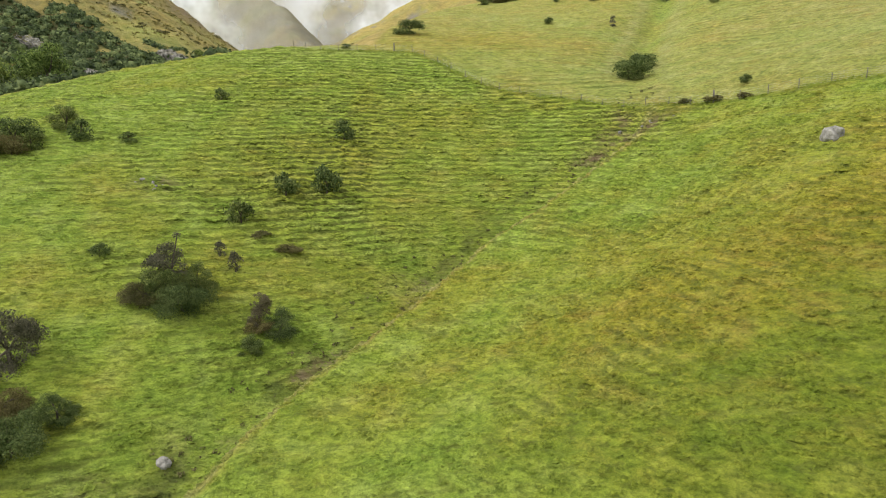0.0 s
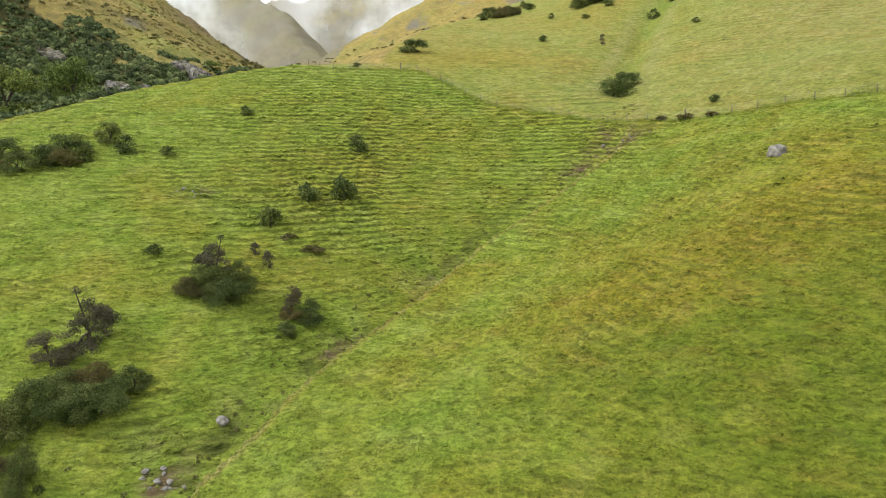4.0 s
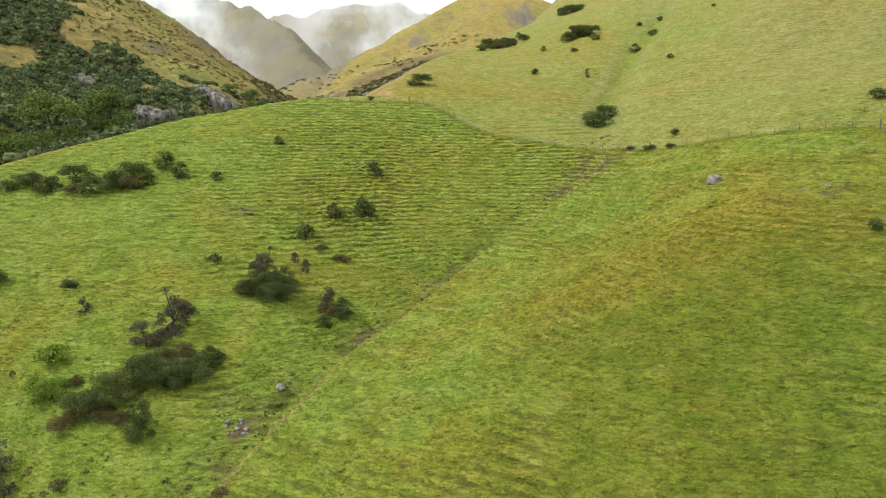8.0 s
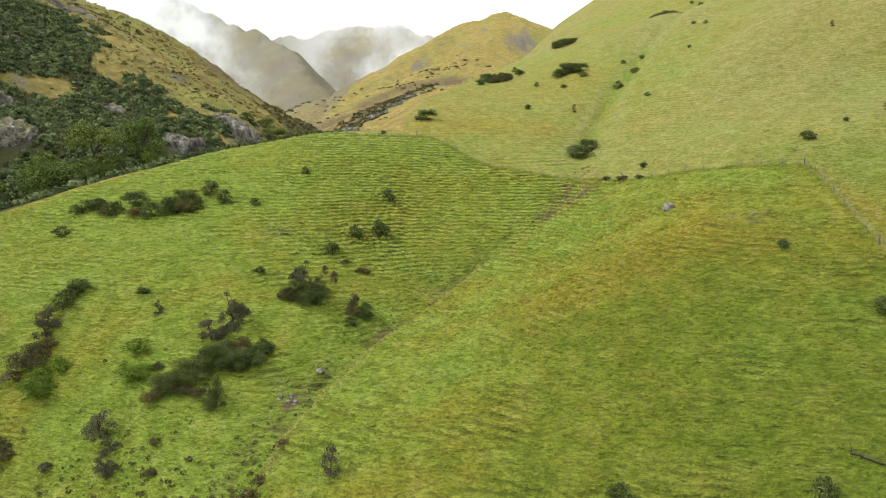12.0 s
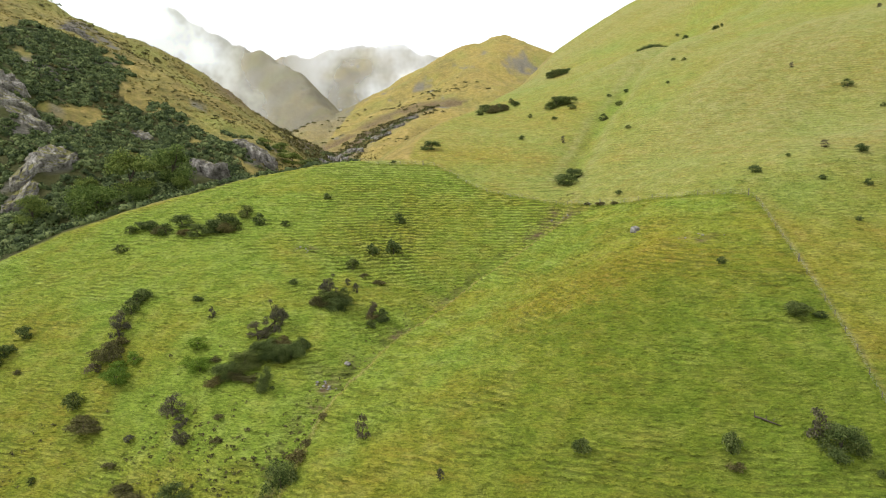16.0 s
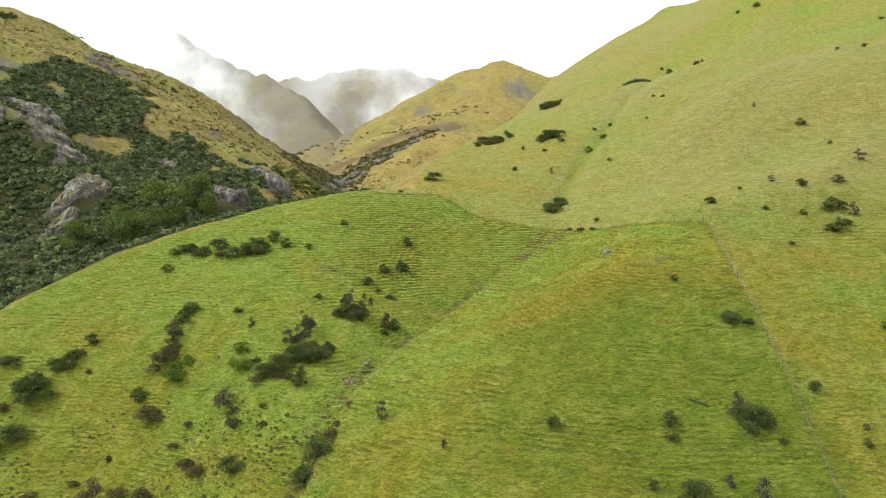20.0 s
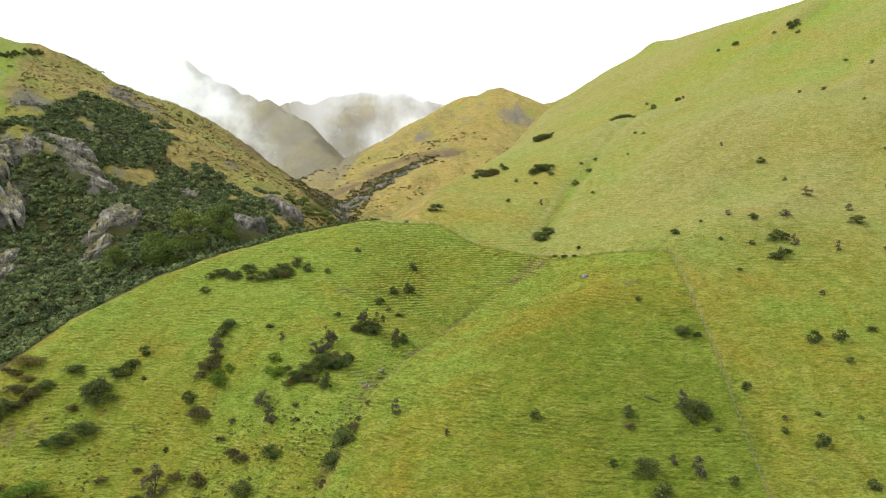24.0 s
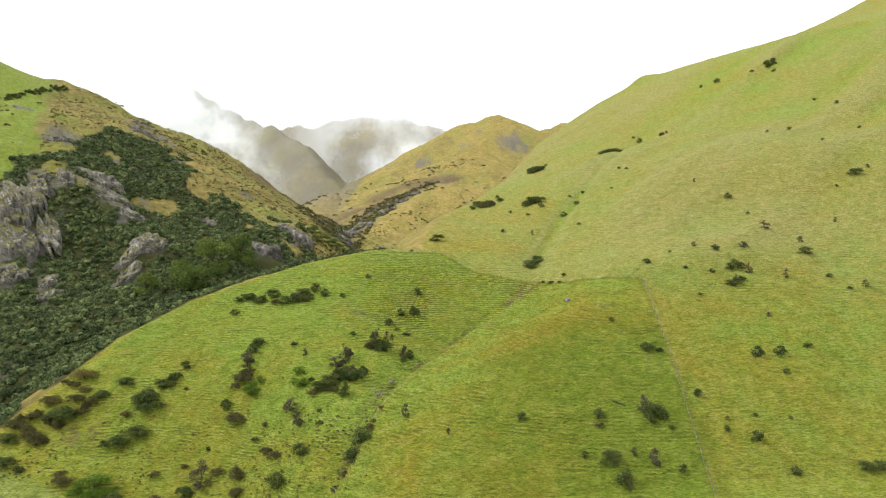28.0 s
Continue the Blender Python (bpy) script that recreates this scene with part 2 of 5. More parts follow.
def land_material():
    m, n, l, b = material("land")
    b.inputs["Specular IOR Level"].default_value = 0.13
    pos = n.new("ShaderNodeNewGeometry").outputs["Position"]
    lie = n.new("ShaderNodeMapping")
    lie.inputs["Scale"].default_value = (0.48, 0.85, 2.6)
    l.new(pos, lie.inputs["Vector"])
    along = lie.outputs[0]

    def cover(name):
        a = n.new("ShaderNodeAttribute")
        a.attribute_name = name
        return a.outputs["Fac"]
    wide, mid = noise_node(n, l, 0.05, 5, pos), noise_node(n, l, 0.32, 5, pos)
    fine, blade = noise_node(n, l, 1.1, 4, along, 0.62), noise_node(n, l, 5.5, 4, pos, 0.75)
    # hummocks of grass; bright tops and shaded gaps are put into the colour
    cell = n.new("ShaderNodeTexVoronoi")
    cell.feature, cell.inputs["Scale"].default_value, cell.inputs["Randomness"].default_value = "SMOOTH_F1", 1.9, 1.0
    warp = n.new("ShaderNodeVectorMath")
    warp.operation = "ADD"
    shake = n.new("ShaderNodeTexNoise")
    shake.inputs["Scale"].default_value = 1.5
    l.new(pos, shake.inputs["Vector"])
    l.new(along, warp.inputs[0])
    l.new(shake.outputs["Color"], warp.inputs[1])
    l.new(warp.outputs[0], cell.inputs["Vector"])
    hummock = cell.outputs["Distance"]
    lush = ramp_node(n, l, mid, [(0.32, (0.142, 0.212, 0.025)), (0.5, (0.180, 0.248, 0.033)), (0.68, (0.212, 0.278, 0.052))])
    dry = ramp_node(n, l, mid, [(0.32, (0.196, 0.188, 0.018)), (0.52, (0.242, 0.214, 0.024)), (0.7, (0.288, 0.244, 0.044))])
    # blue raised here for the haze over the farther pasture
    light = ramp_node(n, l, mid, [(0.32, (0.200, 0.212, 0.062)), (0.52, (0.242, 0.242, 0.086)), (0.7, (0.280, 0.262, 0.112))])
    dryness = math_node(n, l, "ADD", cover("dry"), math_node(n, l, "MULTIPLY", math_node(n, l, "SUBTRACT", wide, 0.5), 1.2), True)
    grass = mix_node(n, l, dryness, lush, dry)
    grass = mix_node(n, l, math_node(n, l, "MULTIPLY", cover("pale"), 0.75), grass, light)
    # deep green holding the spur flank's shade and the rank grass along the fence
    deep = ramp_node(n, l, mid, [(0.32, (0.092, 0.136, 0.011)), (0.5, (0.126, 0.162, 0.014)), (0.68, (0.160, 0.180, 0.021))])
    grass = mix_node(n, l, math_node(n, l, "MULTIPLY", cover("rank_and_shade"), 0.78), grass, deep)
    russet = ramp_node(n, l, noise_node(n, l, 0.42, 5, along, 0.62), [(0.50, (0, 0, 0)), (0.70, (1, 1, 1))])
    grass = mix_node(n, l, math_node(n, l, "MULTIPLY", russet, math_node(n, l, "ADD", 0.12, math_node(n, l, "MULTIPLY", dryness, 0.55))), grass, (0.215, 0.150, 0.028))
    # tufts' light and shade also go into the clump and blade tones
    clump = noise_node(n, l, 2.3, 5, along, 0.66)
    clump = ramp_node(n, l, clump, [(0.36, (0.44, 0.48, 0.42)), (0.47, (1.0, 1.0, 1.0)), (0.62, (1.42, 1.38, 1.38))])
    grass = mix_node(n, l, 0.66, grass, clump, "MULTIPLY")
    tone = ramp_node(n, l, fine, [(0.32, (0.66, 0.70, 0.62)), (0.5, (1.0, 1.0, 1.0)), (0.68, (1.22, 1.18, 1.18))])
    grass = mix_node(n, l, 0.8, grass, tone, "MULTIPLY")
    tip = ramp_node(n, l, blade, [(0.34, (0.58, 0.62, 0.56)), (0.51, (1.0, 1.0, 1.0)), (0.66, (1.40, 1.36, 1.36))])
    grass = mix_node(n, l, 0.58, grass, tip, "MULTIPLY")
    # shade colour for the gaps between hummocks and under the terrace lips
    gap_shade = mix_node(n, l, fine, (0.045, 0.075, 0.010), (0.115, 0.110, 0.022))
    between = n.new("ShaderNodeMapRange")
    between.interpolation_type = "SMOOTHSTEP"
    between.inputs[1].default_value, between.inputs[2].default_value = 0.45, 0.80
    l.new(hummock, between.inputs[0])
    grass = mix_node(n, l, math_node(n, l, "MULTIPLY", between.outputs[0], math_node(n, l, "SUBTRACT", 0.58, math_node(n, l, "MULTIPLY", cover("pale"), 0.4))), grass, gap_shade)
    # shadow painted on the risers, and caught light on the straw-pale terrace lips
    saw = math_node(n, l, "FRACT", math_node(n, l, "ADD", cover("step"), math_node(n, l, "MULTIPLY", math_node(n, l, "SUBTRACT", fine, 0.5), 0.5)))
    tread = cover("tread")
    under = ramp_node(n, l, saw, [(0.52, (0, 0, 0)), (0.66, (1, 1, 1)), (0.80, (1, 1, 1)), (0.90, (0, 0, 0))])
    grass = mix_node(n, l, math_node(n, l, "MULTIPLY", math_node(n, l, "MULTIPLY", under, tread), 0.88), grass, gap_shade)
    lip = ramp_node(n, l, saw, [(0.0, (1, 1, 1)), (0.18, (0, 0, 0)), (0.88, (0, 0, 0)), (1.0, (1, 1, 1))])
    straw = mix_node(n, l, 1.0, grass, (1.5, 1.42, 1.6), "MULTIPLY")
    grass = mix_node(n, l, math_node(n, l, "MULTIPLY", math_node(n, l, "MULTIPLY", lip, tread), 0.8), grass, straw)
    tussock = ramp_node(n, l, mid, [(0.3, (0.135, 0.136, 0.038)), (0.5, (0.215, 0.182, 0.054)), (0.7, (0.290, 0.224, 0.078))])
    # tones lifted and bluer, with the distant hill's haze put into the colour
    ochre = ramp_node(n, l, mid, [(0.3, (0.235, 0.190, 0.050)), (0.5, (0.310, 0.240, 0.070)), (0.7, (0.380, 0.285, 0.100))])
    tussock = mix_node(n, l, dryness, tussock, ochre)
    tussock = mix_node(n, l, 0.7, tussock, tone, "MULTIPLY")
    bracken = noise_node(n, l, 0.11, 7, pos, 0.72)
    bracken = ramp_node(n, l, bracken, [(0.46, (0, 0, 0)), (0.58, (1, 1, 1))])
    tussock = mix_node(n, l, math_node(n, l, "MULTIPLY", bracken, math_node(n, l, "SUBTRACT", 0.55, math_node(n, l, "MULTIPLY", dryness, 0.30))), tussock, mix_node(n, l, fine, (0.040, 0.046, 0.018), (0.120, 0.098, 0.040)))
    earth = ramp_node(n, l, fine, [(0.3, (0.045, 0.032, 0.018)), (0.5, (0.120, 0.082, 0.045)), (0.7, (0.210, 0.160, 0.110))])
    stone = ramp_node(n, l, fine, [(0.25, (0.060, 0.058, 0.050)), (0.5, (0.140, 0.132, 0.116)), (0.75, (0.245, 0.230, 0.200))])
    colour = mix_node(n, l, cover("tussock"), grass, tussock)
    # leaf litter with the shade under the scrub put into its colour
    litter_and_shade = mix_node(n, l, fine, (0.020, 0.026, 0.009), (0.062, 0.066, 0.022))
    colour = mix_node(n, l, math_node(n, l, "MULTIPLY", cover("thicket"), 0.92), colour, litter_and_shade)
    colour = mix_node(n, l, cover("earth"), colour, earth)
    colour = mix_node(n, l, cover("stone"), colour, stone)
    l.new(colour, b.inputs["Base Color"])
    bump = n.new("ShaderNodeBump")
    bump.inputs["Strength"].default_value, bump.inputs["Distance"].default_value = 1.0, 0.35
    l.new(math_node(n, l, "SUBTRACT", math_node(n, l, "ADD", fine, math_node(n, l, "MULTIPLY", blade, 0.8)), math_node(n, l, "MULTIPLY", hummock, 0.9)), bump.inputs["Height"])
    l.new(bump.outputs[0], b.inputs["Normal"])
    return m


def leaf_material(name, dark, mid, bright, scale=1.2, weight=0.5):
    """Leaves: a tone of its own for every clump, greyer on some, lit through a little."""
    m, n, l, b = material(name, 0.75)
    b.inputs["Specular IOR Level"].default_value = 0.1
    geo, info = n.new("ShaderNodeNewGeometry"), n.new("ShaderNodeObjectInfo")
    patch = noise_node(n, l, scale, 3, geo.outputs["Position"])
    f = math_node(n, l, "ADD", math_node(n, l, "MULTIPLY", geo.outputs["Random Per Island"], 0.55), math_node(n, l, "MULTIPLY", math_node(n, l, "SUBTRACT", patch, 0.5 - 0.25 / weight), weight))
    c = ramp_node(n, l, f, [(0.2, dark), (0.52, mid), (0.86, bright)])
    tone = ramp_node(n, l, info.outputs["Random"], [(0.0, (0.75, 0.78, 0.8)), (0.5, (1.0, 1.0, 1.0)), (1.0, (1.3, 1.15, 1.05))])
    c = mix_node(n, l, 0.8, c, tone, "MULTIPLY")
    l.new(c, b.inputs["Base Color"])
    tr, mx = n.new("ShaderNodeBsdfTranslucent"), n.new("ShaderNodeMixShader")
    l.new(c, tr.inputs["Color"])
    mx.inputs[0].default_value = 0.25
    l.new(b.outputs[0], mx.inputs[1])
    l.new(tr.outputs[0], mx.inputs[2])
    l.new(mx.outputs[0], n["Material Output"].inputs["Surface"])
    return m


def solid_material(name, stops, scale, bump_size, rough_value=0.9, stretch=(1, 1, 1)):
    m, n, l, b = material(name, rough_value)
    co = n.new("ShaderNodeTexCoord")
    mp = n.new("ShaderNodeMapping")
    mp.inputs["Scale"].default_value = stretch
    l.new(co.outputs["Object"], mp.inputs["Vector"])
    f = noise_node(n, l, scale, 6, mp.outputs[0], 0.65)
    c = ramp_node(n, l, f, stops)
    wash = noise_node(n, l, scale * 0.22, 3, mp.outputs[0])
    c = mix_node(n, l, 0.7, c, ramp_node(n, l, wash, [(0.3, (0.6, 0.6, 0.58)), (0.6, (1.05, 1.05, 1.05))]), "MULTIPLY")
    l.new(c, b.inputs["Base Color"])
    bp = n.new("ShaderNodeBump")
    bp.inputs["Strength"].default_value, bp.inputs["Distance"].default_value = 0.7, bump_size
    l.new(f, bp.inputs["Height"])
    l.new(bp.outputs[0], b.inputs["Normal"])
    return m


LAND = land_material()
LEAF_DARK = leaf_material("dark_shrub_leaves", (0.028, 0.046, 0.013), (0.084, 0.120, 0.034), (0.205, 0.235, 0.080), 0.7, 0.9)
LEAF_TWIG = leaf_material("grey_twiggy_leaves", (0.042, 0.042, 0.026), (0.100, 0.096, 0.058), (0.180, 0.168, 0.108), 0.7)
LEAF_BROWN = leaf_material("brown_scrub_leaves", (0.046, 0.044, 0.017), (0.108, 0.104, 0.038), (0.210, 0.190, 0.078), 0.8, 0.8)
LEAF_GREEN = leaf_material("fresh_green_leaves", (0.050, 0.095, 0.012), (0.130, 0.215, 0.026), (0.230, 0.330, 0.055), 1.0, 0.9)
LEAF_SPRING = leaf_material("yellow_green_tree_leaves", (0.040, 0.070, 0.012), (0.088, 0.138, 0.028), (0.195, 0.245, 0.064), 0.5, 0.8)
LEAF_YELLOW = leaf_material("pale_tussock_leaves", (0.070, 0.065, 0.018), (0.170, 0.150, 0.045), (0.260, 0.220, 0.080))
LEAF_BUSH = leaf_material("gorge_bush_leaves", (0.024, 0.039, 0.016), (0.076, 0.108, 0.040), (0.182, 0.226, 0.088), 0.22, 1.3)
LEAF_TREE = leaf_material("gorge_tree_leaves", (0.030, 0.052, 0.013), (0.100, 0.150, 0.034), (0.240, 0.300, 0.080), 0.5, 0.6)
BARK = solid_material("bark", [(0.3, (0.035, 0.028, 0.020)), (0.7, (0.130, 0.105, 0.080))], 5.0, 0.03, stretch=(1, 1, 0.25))
ROCK = solid_material("schist", [(0.30, (0.040, 0.037, 0.033)), (0.42, (0.165, 0.156, 0.140)), (0.57, (0.310, 0.298, 0.276)), (0.72, (0.470, 0.455, 0.430))], 0.42, 0.5, stretch=(1, 1, 0.4))
rn, rl = ROCK.node_tree.nodes, ROCK.node_tree.links
rock_geo = rn.new("ShaderNodeNewGeometry")
rock_up = rn.new("ShaderNodeSeparateXYZ")
rl.new(rock_geo.outputs["True Normal"], rock_up.inputs[0])
ledge_grass = math_node(rn, rl, "MULTIPLY", math_node(rn, rl, "SUBTRACT", math_node(rn, rl, "ADD", rock_up.outputs[2], noise_node(rn, rl, 0.22, 5, rock_geo.outputs["Position"])), 1.10), 4.0, True)
rock_base = rn["Principled BSDF"].inputs["Base Color"]
rl.new(mix_node(rn, rl, ledge_grass, rock_base.links[0].from_socket, (0.135, 0.130, 0.034)), rock_base)
rock_joint = ramp_node(rn, rl, noise_node(rn, rl, 1.3, 5, rock_geo.outputs["Position"], 0.7), [(0.38, (0.30, 0.29, 0.27)), (0.52, (0.88, 0.87, 0.85)), (0.7, (1.1, 1.1, 1.1))])
rl.new(mix_node(rn, rl, 0.85, rock_base.links[0].from_socket, rock_joint, "MULTIPLY"), rock_base)
STONE = solid_material("field_stone", [(0.3, (0.110, 0.104, 0.092)), (0.55, (0.270, 0.258, 0.235)), (0.75, (0.430, 0.415, 0.380))], 1.6, 0.08)
POST_WOOD = solid_material("weathered_post_wood", [(0.3, (0.085, 0.075, 0.060)), (0.7, (0.220, 0.200, 0.165))], 6.0, 0.02, stretch=(1, 1, 0.2))
WIRE = solid_material("galvanised_wire", [(0.3, (0.260, 0.260, 0.250)), (0.7, (0.420, 0.420, 0.410))], 3.0, 0.001, 0.5)


# ---- the ground: one sheet, fine on the hillside and coarser with distance ----
PIVOT_Y = -230.0
COVERS = ("dry", "tussock", "earth", "stone", "pale", "rank_and_shade", "step", "tread", "thicket")
# crags: x, y, width, height, depth, and how far the foot runs to the right of the top for each metre of height
CRAGS = [(-206, 222, 13, 20, 4.5, 1.0), (-196, 213, 15, 18, 4.5, 1.0), (-183, 207, 11, 16, 3.5, 0.9), (-222, 215, 8, 20, 4, 0.3), (-159.7, 182, 20, 13, 5, 0.3), (-165, 175, 9, 12, 4, -0.3),
         (-160.5, 164, 10, 15, 4, -0.5), (-104, 203, 11, 22, 12, 0.5), (-92, 240, 10, 18, 10, 0.4), (-103, 247, 8, 14, 3, 0.5), (-234, 188, 17, 34, 7, 0.2), (-229, 198, 13, 30, 6, 0.2),
         (-210, 180, 10, 34, 5, 0.2), (-221, 172, 18, 26, 6, 0.3), (-212, 152, 18, 16, 5, 0.2), (-194, 154, 8, 13, 4, 0.2), (-234, 211, 12, 10, 3, 0.2), (-240, 348, 22, 14, 1.2, 0.5),
         (-249, 255, 20, 8, 2, 0.3), (-187, 143, 9, 9, 4, 0.0), (-146, 232, 8, 10, 2, 0.4)]
BUSH_AREA = [(-249, 222), (-246, 250), (-250, 318), (-205, 321), (-172, 272), (-150, 258), (-134, 262), (-111, 244), (-84, 224), (-50, 190), (-28, 150), (-32, 126), (-60, 115), (-83, 102),
             (-98, 90), (-115, 70), (-127, 45), (-139, 24), (-166, 14), (-225, 30), (-242, 100), (-238, 140), (-248, 190)]
SCREE = [(-86, 395), (-99, 470), (-100, 535), (-90, 577), (-79, 659), (-59, 687), (-30, 722)]


def in_area(x, y, area):
    hit = np.zeros(x.shape, bool)
    for (ax, ay), (bx, by) in zip(area, area[1:] + area[:1]):
        hit ^= ((ay > y) != (by > y)) & (x < (bx - ax) * (y - ay) / (by - ay + 1e-9) + ax)
    return hit


def ground_cover(x, y):
    """Height with terracettes and tussocks, and the kinds of cover."""
    z, past, cross, beyond, g, ga = relief(x, y)
    fence, fa = line_distance(x, y, FENCE)
    outside = np.clip(fence / 1.5 + 0.5, 0, 1)
    inside = np.clip(0.2 - past / 1.6, 0, 1) * np.clip(-cross / 3, 0, 1) * np.clip(-beyond / 5, 0, 1)
    paddock = inside * np.clip((330 - y) / 120, 0, 1)
    # trodden terraces along the contours: long on the knoll and round the hollow, broken and faint elsewhere
    wob = 0.9 * rough(x, y, 14.0, 3) + 0.45 * rough(x, y, 4.0, 4) + 0.12 * rough(x, y, 1.2, 6)
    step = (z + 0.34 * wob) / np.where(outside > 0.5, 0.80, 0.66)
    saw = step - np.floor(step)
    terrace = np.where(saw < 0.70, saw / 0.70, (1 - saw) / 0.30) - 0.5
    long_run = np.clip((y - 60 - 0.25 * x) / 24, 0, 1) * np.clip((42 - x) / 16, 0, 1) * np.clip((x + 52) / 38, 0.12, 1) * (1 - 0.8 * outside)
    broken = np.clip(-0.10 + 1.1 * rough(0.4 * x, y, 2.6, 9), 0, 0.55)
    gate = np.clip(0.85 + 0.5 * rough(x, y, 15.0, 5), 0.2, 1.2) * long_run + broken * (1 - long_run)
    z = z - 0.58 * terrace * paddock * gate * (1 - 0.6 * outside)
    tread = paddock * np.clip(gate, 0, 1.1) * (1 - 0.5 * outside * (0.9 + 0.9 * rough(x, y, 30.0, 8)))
    rank_and_shade = np.zeros_like(x)
    tuft = 0.6 * fractal(0.62 * x + 0.2 * y, 2.3 * z, 1.1, 3, 11) + 0.5 * fractal(x, y, 1.3, 2, 12)
    z = z + (0.16 + 0.10 * (1 - long_run)) * tuft * inside * (1 - 0.4 * outside) + 0.35 * fractal(x, y, 22.0, 3, 17) * inside
    # the stock track along the fence down the spur
    track = np.exp(-((fence - 0.9) / 0.42) ** 2)
    track = track * np.clip((fa - 0.68) * 40, 0, 1)
    z = z - 0.16 * track
    rank_and_shade = rank_and_shade + 0.35 * np.exp(-((fence + 0.1) / 0.35) ** 2) * np.clip((fa - 0.68) * 40, 0, 1)
    rank_and_shade = rank_and_shade + 1.6 * np.exp(-(fence / 0.7) ** 2) * np.clip((0.70 - fa) * 40, 0, 1)
    # shade on the spur's right flank, put into the grass colour
    rank_and_shade = rank_and_shade + (0.70 + 0.25 * rough(x, y, 7.0, 39)) * np.clip((x + 3) / 13, 0, 1) * np.clip((61 - x) / 3, 0, 1) * np.clip((56 - y) / 20, 0, 1) * np.clip((y + 30) / 25, 0, 1)
    rank_and_shade = rank_and_shade + 0.4 * np.exp(-((x - 22) / 12) ** 2 - ((y - 30) / 9) ** 2)
    rank_and_shade = rank_and_shade * (1 - 0.6 * np.exp(-((x - 9) / 8) ** 2 - ((y - 33) / 11) ** 2) * (0.7 + 0.5 * rough(x, y, 6.0, 34)))
    wild = 1 - inside
    z = z + wild * np.clip(past / 20, 0, 1) * (1.9 * fractal(x, y, 14.0, 4, 23))
    # cover: dry grass on the spur's shoulder, lush in the hollows
    dry = 0.34 + 0.34 * rough(x, y, 36.0, 31) + 0.22 * rough(x, y, 12.0, 32) + 0.22 * rough(x, y, 4.0, 33)
    dry = dry + 0.30 * np.exp(-((x - 12) / 16) ** 2 - ((y - 42) / 12) ** 2) + 0.5 * np.exp(-((x - 36) / 16) ** 2 - ((y - 45) / 9) ** 2)
    gold = np.exp(-((x - 6) / 22) ** 2 - ((y - 132) / 16) ** 2) * outside
    dry = dry + 0.45 * gold
    fresh = np.exp(-((x + 22) / 17) ** 2 - ((y - 119) / 8) ** 2) * (1 - outside)
    dry = dry - 0.7 * fresh
    dry = dry - 0.08 * np.exp(-((x + 75) / 45) ** 2 - ((y - 40) / 35) ** 2)
    dry = dry - 0.3 * np.exp(-((x + 30) / 16) ** 2 - ((y - 120) / 14) ** 2) - 0.08 * np.exp(-((x + 45) / 30) ** 2 - ((y - 30) / 20) ** 2)
    dry = dry + 0.26 * folds(x, y) + 0.19 * outside * np.clip((y - 20) / 60, 0, 1) + 0.25 * track + 0.35 * np.clip(1 - np.abs(past + 1.5) / 2.5, 0, 1)
    dr, da = line_distance(x, y, DRAIN)
    pale_lip = np.exp(-((np.abs(dr) - 4.2) / 1.6) ** 2) * np.clip(da * 6, 0, 1) * np.clip((1 - da) * 4, 0, 1)
    wet = np.exp(-(dr / 6) ** 2) * np.clip(da * 6, 0, 1)
    dry = dry - 0.25 * wet - 0.3 * (past > 20) + (0.62 + 0.35 * rough(x, y, 60.0, 35)) * np.clip((y - 420) / 80, 0, 1) * ((x > -215) | (y > 2500)) * (past > 6) + 0.7 * np.exp(-((g - 2.4) / 0.8) ** 2) * np.clip((1 - ga) * 3, 0, 1)
    dry = dry - 0.6 * np.clip((x - 8) / 30, 0, 1) * np.clip((40 - y) / 16, 0, 1) * (1 - outside)
    pale = outside * np.clip(0.66 + 0.25 * rough(x, y, 45.0, 36) + 0.5 * folds(x, y), 0, 1) * np.clip(0.12 + (y - 35) / 60, 0.12, 1) + 1.0 * track - 0.2 * wet + 1.2 * np.exp(-((g - 2.2) / 0.7) ** 2) * inside * np.clip((1 - ga) * 3, 0, 1)
    pale = pale - 0.5 * gold + 0.5 * pale_lip + 0.22 * fresh
    tus = np.clip(wild * (0.85 + 0.5 * rough(x, y, 25.0, 37)), 0, 1)
    meadow = np.clip((-245 - 0.526 * (y - 225) - x + 6 * rough(x, y, 20.0, 38)) / 8, 0, 1) * np.clip((y - 120) / 30, 0, 1) * (past > 20) * (y < 700)
    tus = tus * (1 - 0.9 * meadow)
    dry = dry - 0.5 * meadow + 0.5 * np.exp(-((x + 262) / 14) ** 2 - ((y - 330) / 60) ** 2)
    pale = pale * (1 - 0.6 * meadow)
    flat = np.clip((y + 0.35 * (x + 110) - 19.5) / -2.5, 0, 1) * np.clip((-92 - x) / 4, 0, 1)
    dry, pale, tus = dry * (1 - 0.9 * flat), pale * (1 - flat) + 0.5 * flat, tus * (1 - flat)
    bank = np.clip(1 - np.abs(g + 1.2) / 3.4, 0, 1)
    earth = bank * np.clip(-0.18 + 1.5 * fractal(x, y, 4.5, 3, 50), 0, 1) * inside * 0.9
    for cx, cy, sx, sy in ((-23.2, 35.2, 2.4, 3.6), (-110, 34, 5, 2.5), (26, 88, 5, 3), (-34.5, 75.4, 2.6, 1.6), (45, 49.5, 4, 1.6)):
        earth = earth + np.exp(-((x - cx) / sx) ** 2 - ((y - cy) / sy) ** 2) * np.clip(0.5 + 1.2 * fractal(x, y, 2.2, 3, 53), 0, 1)
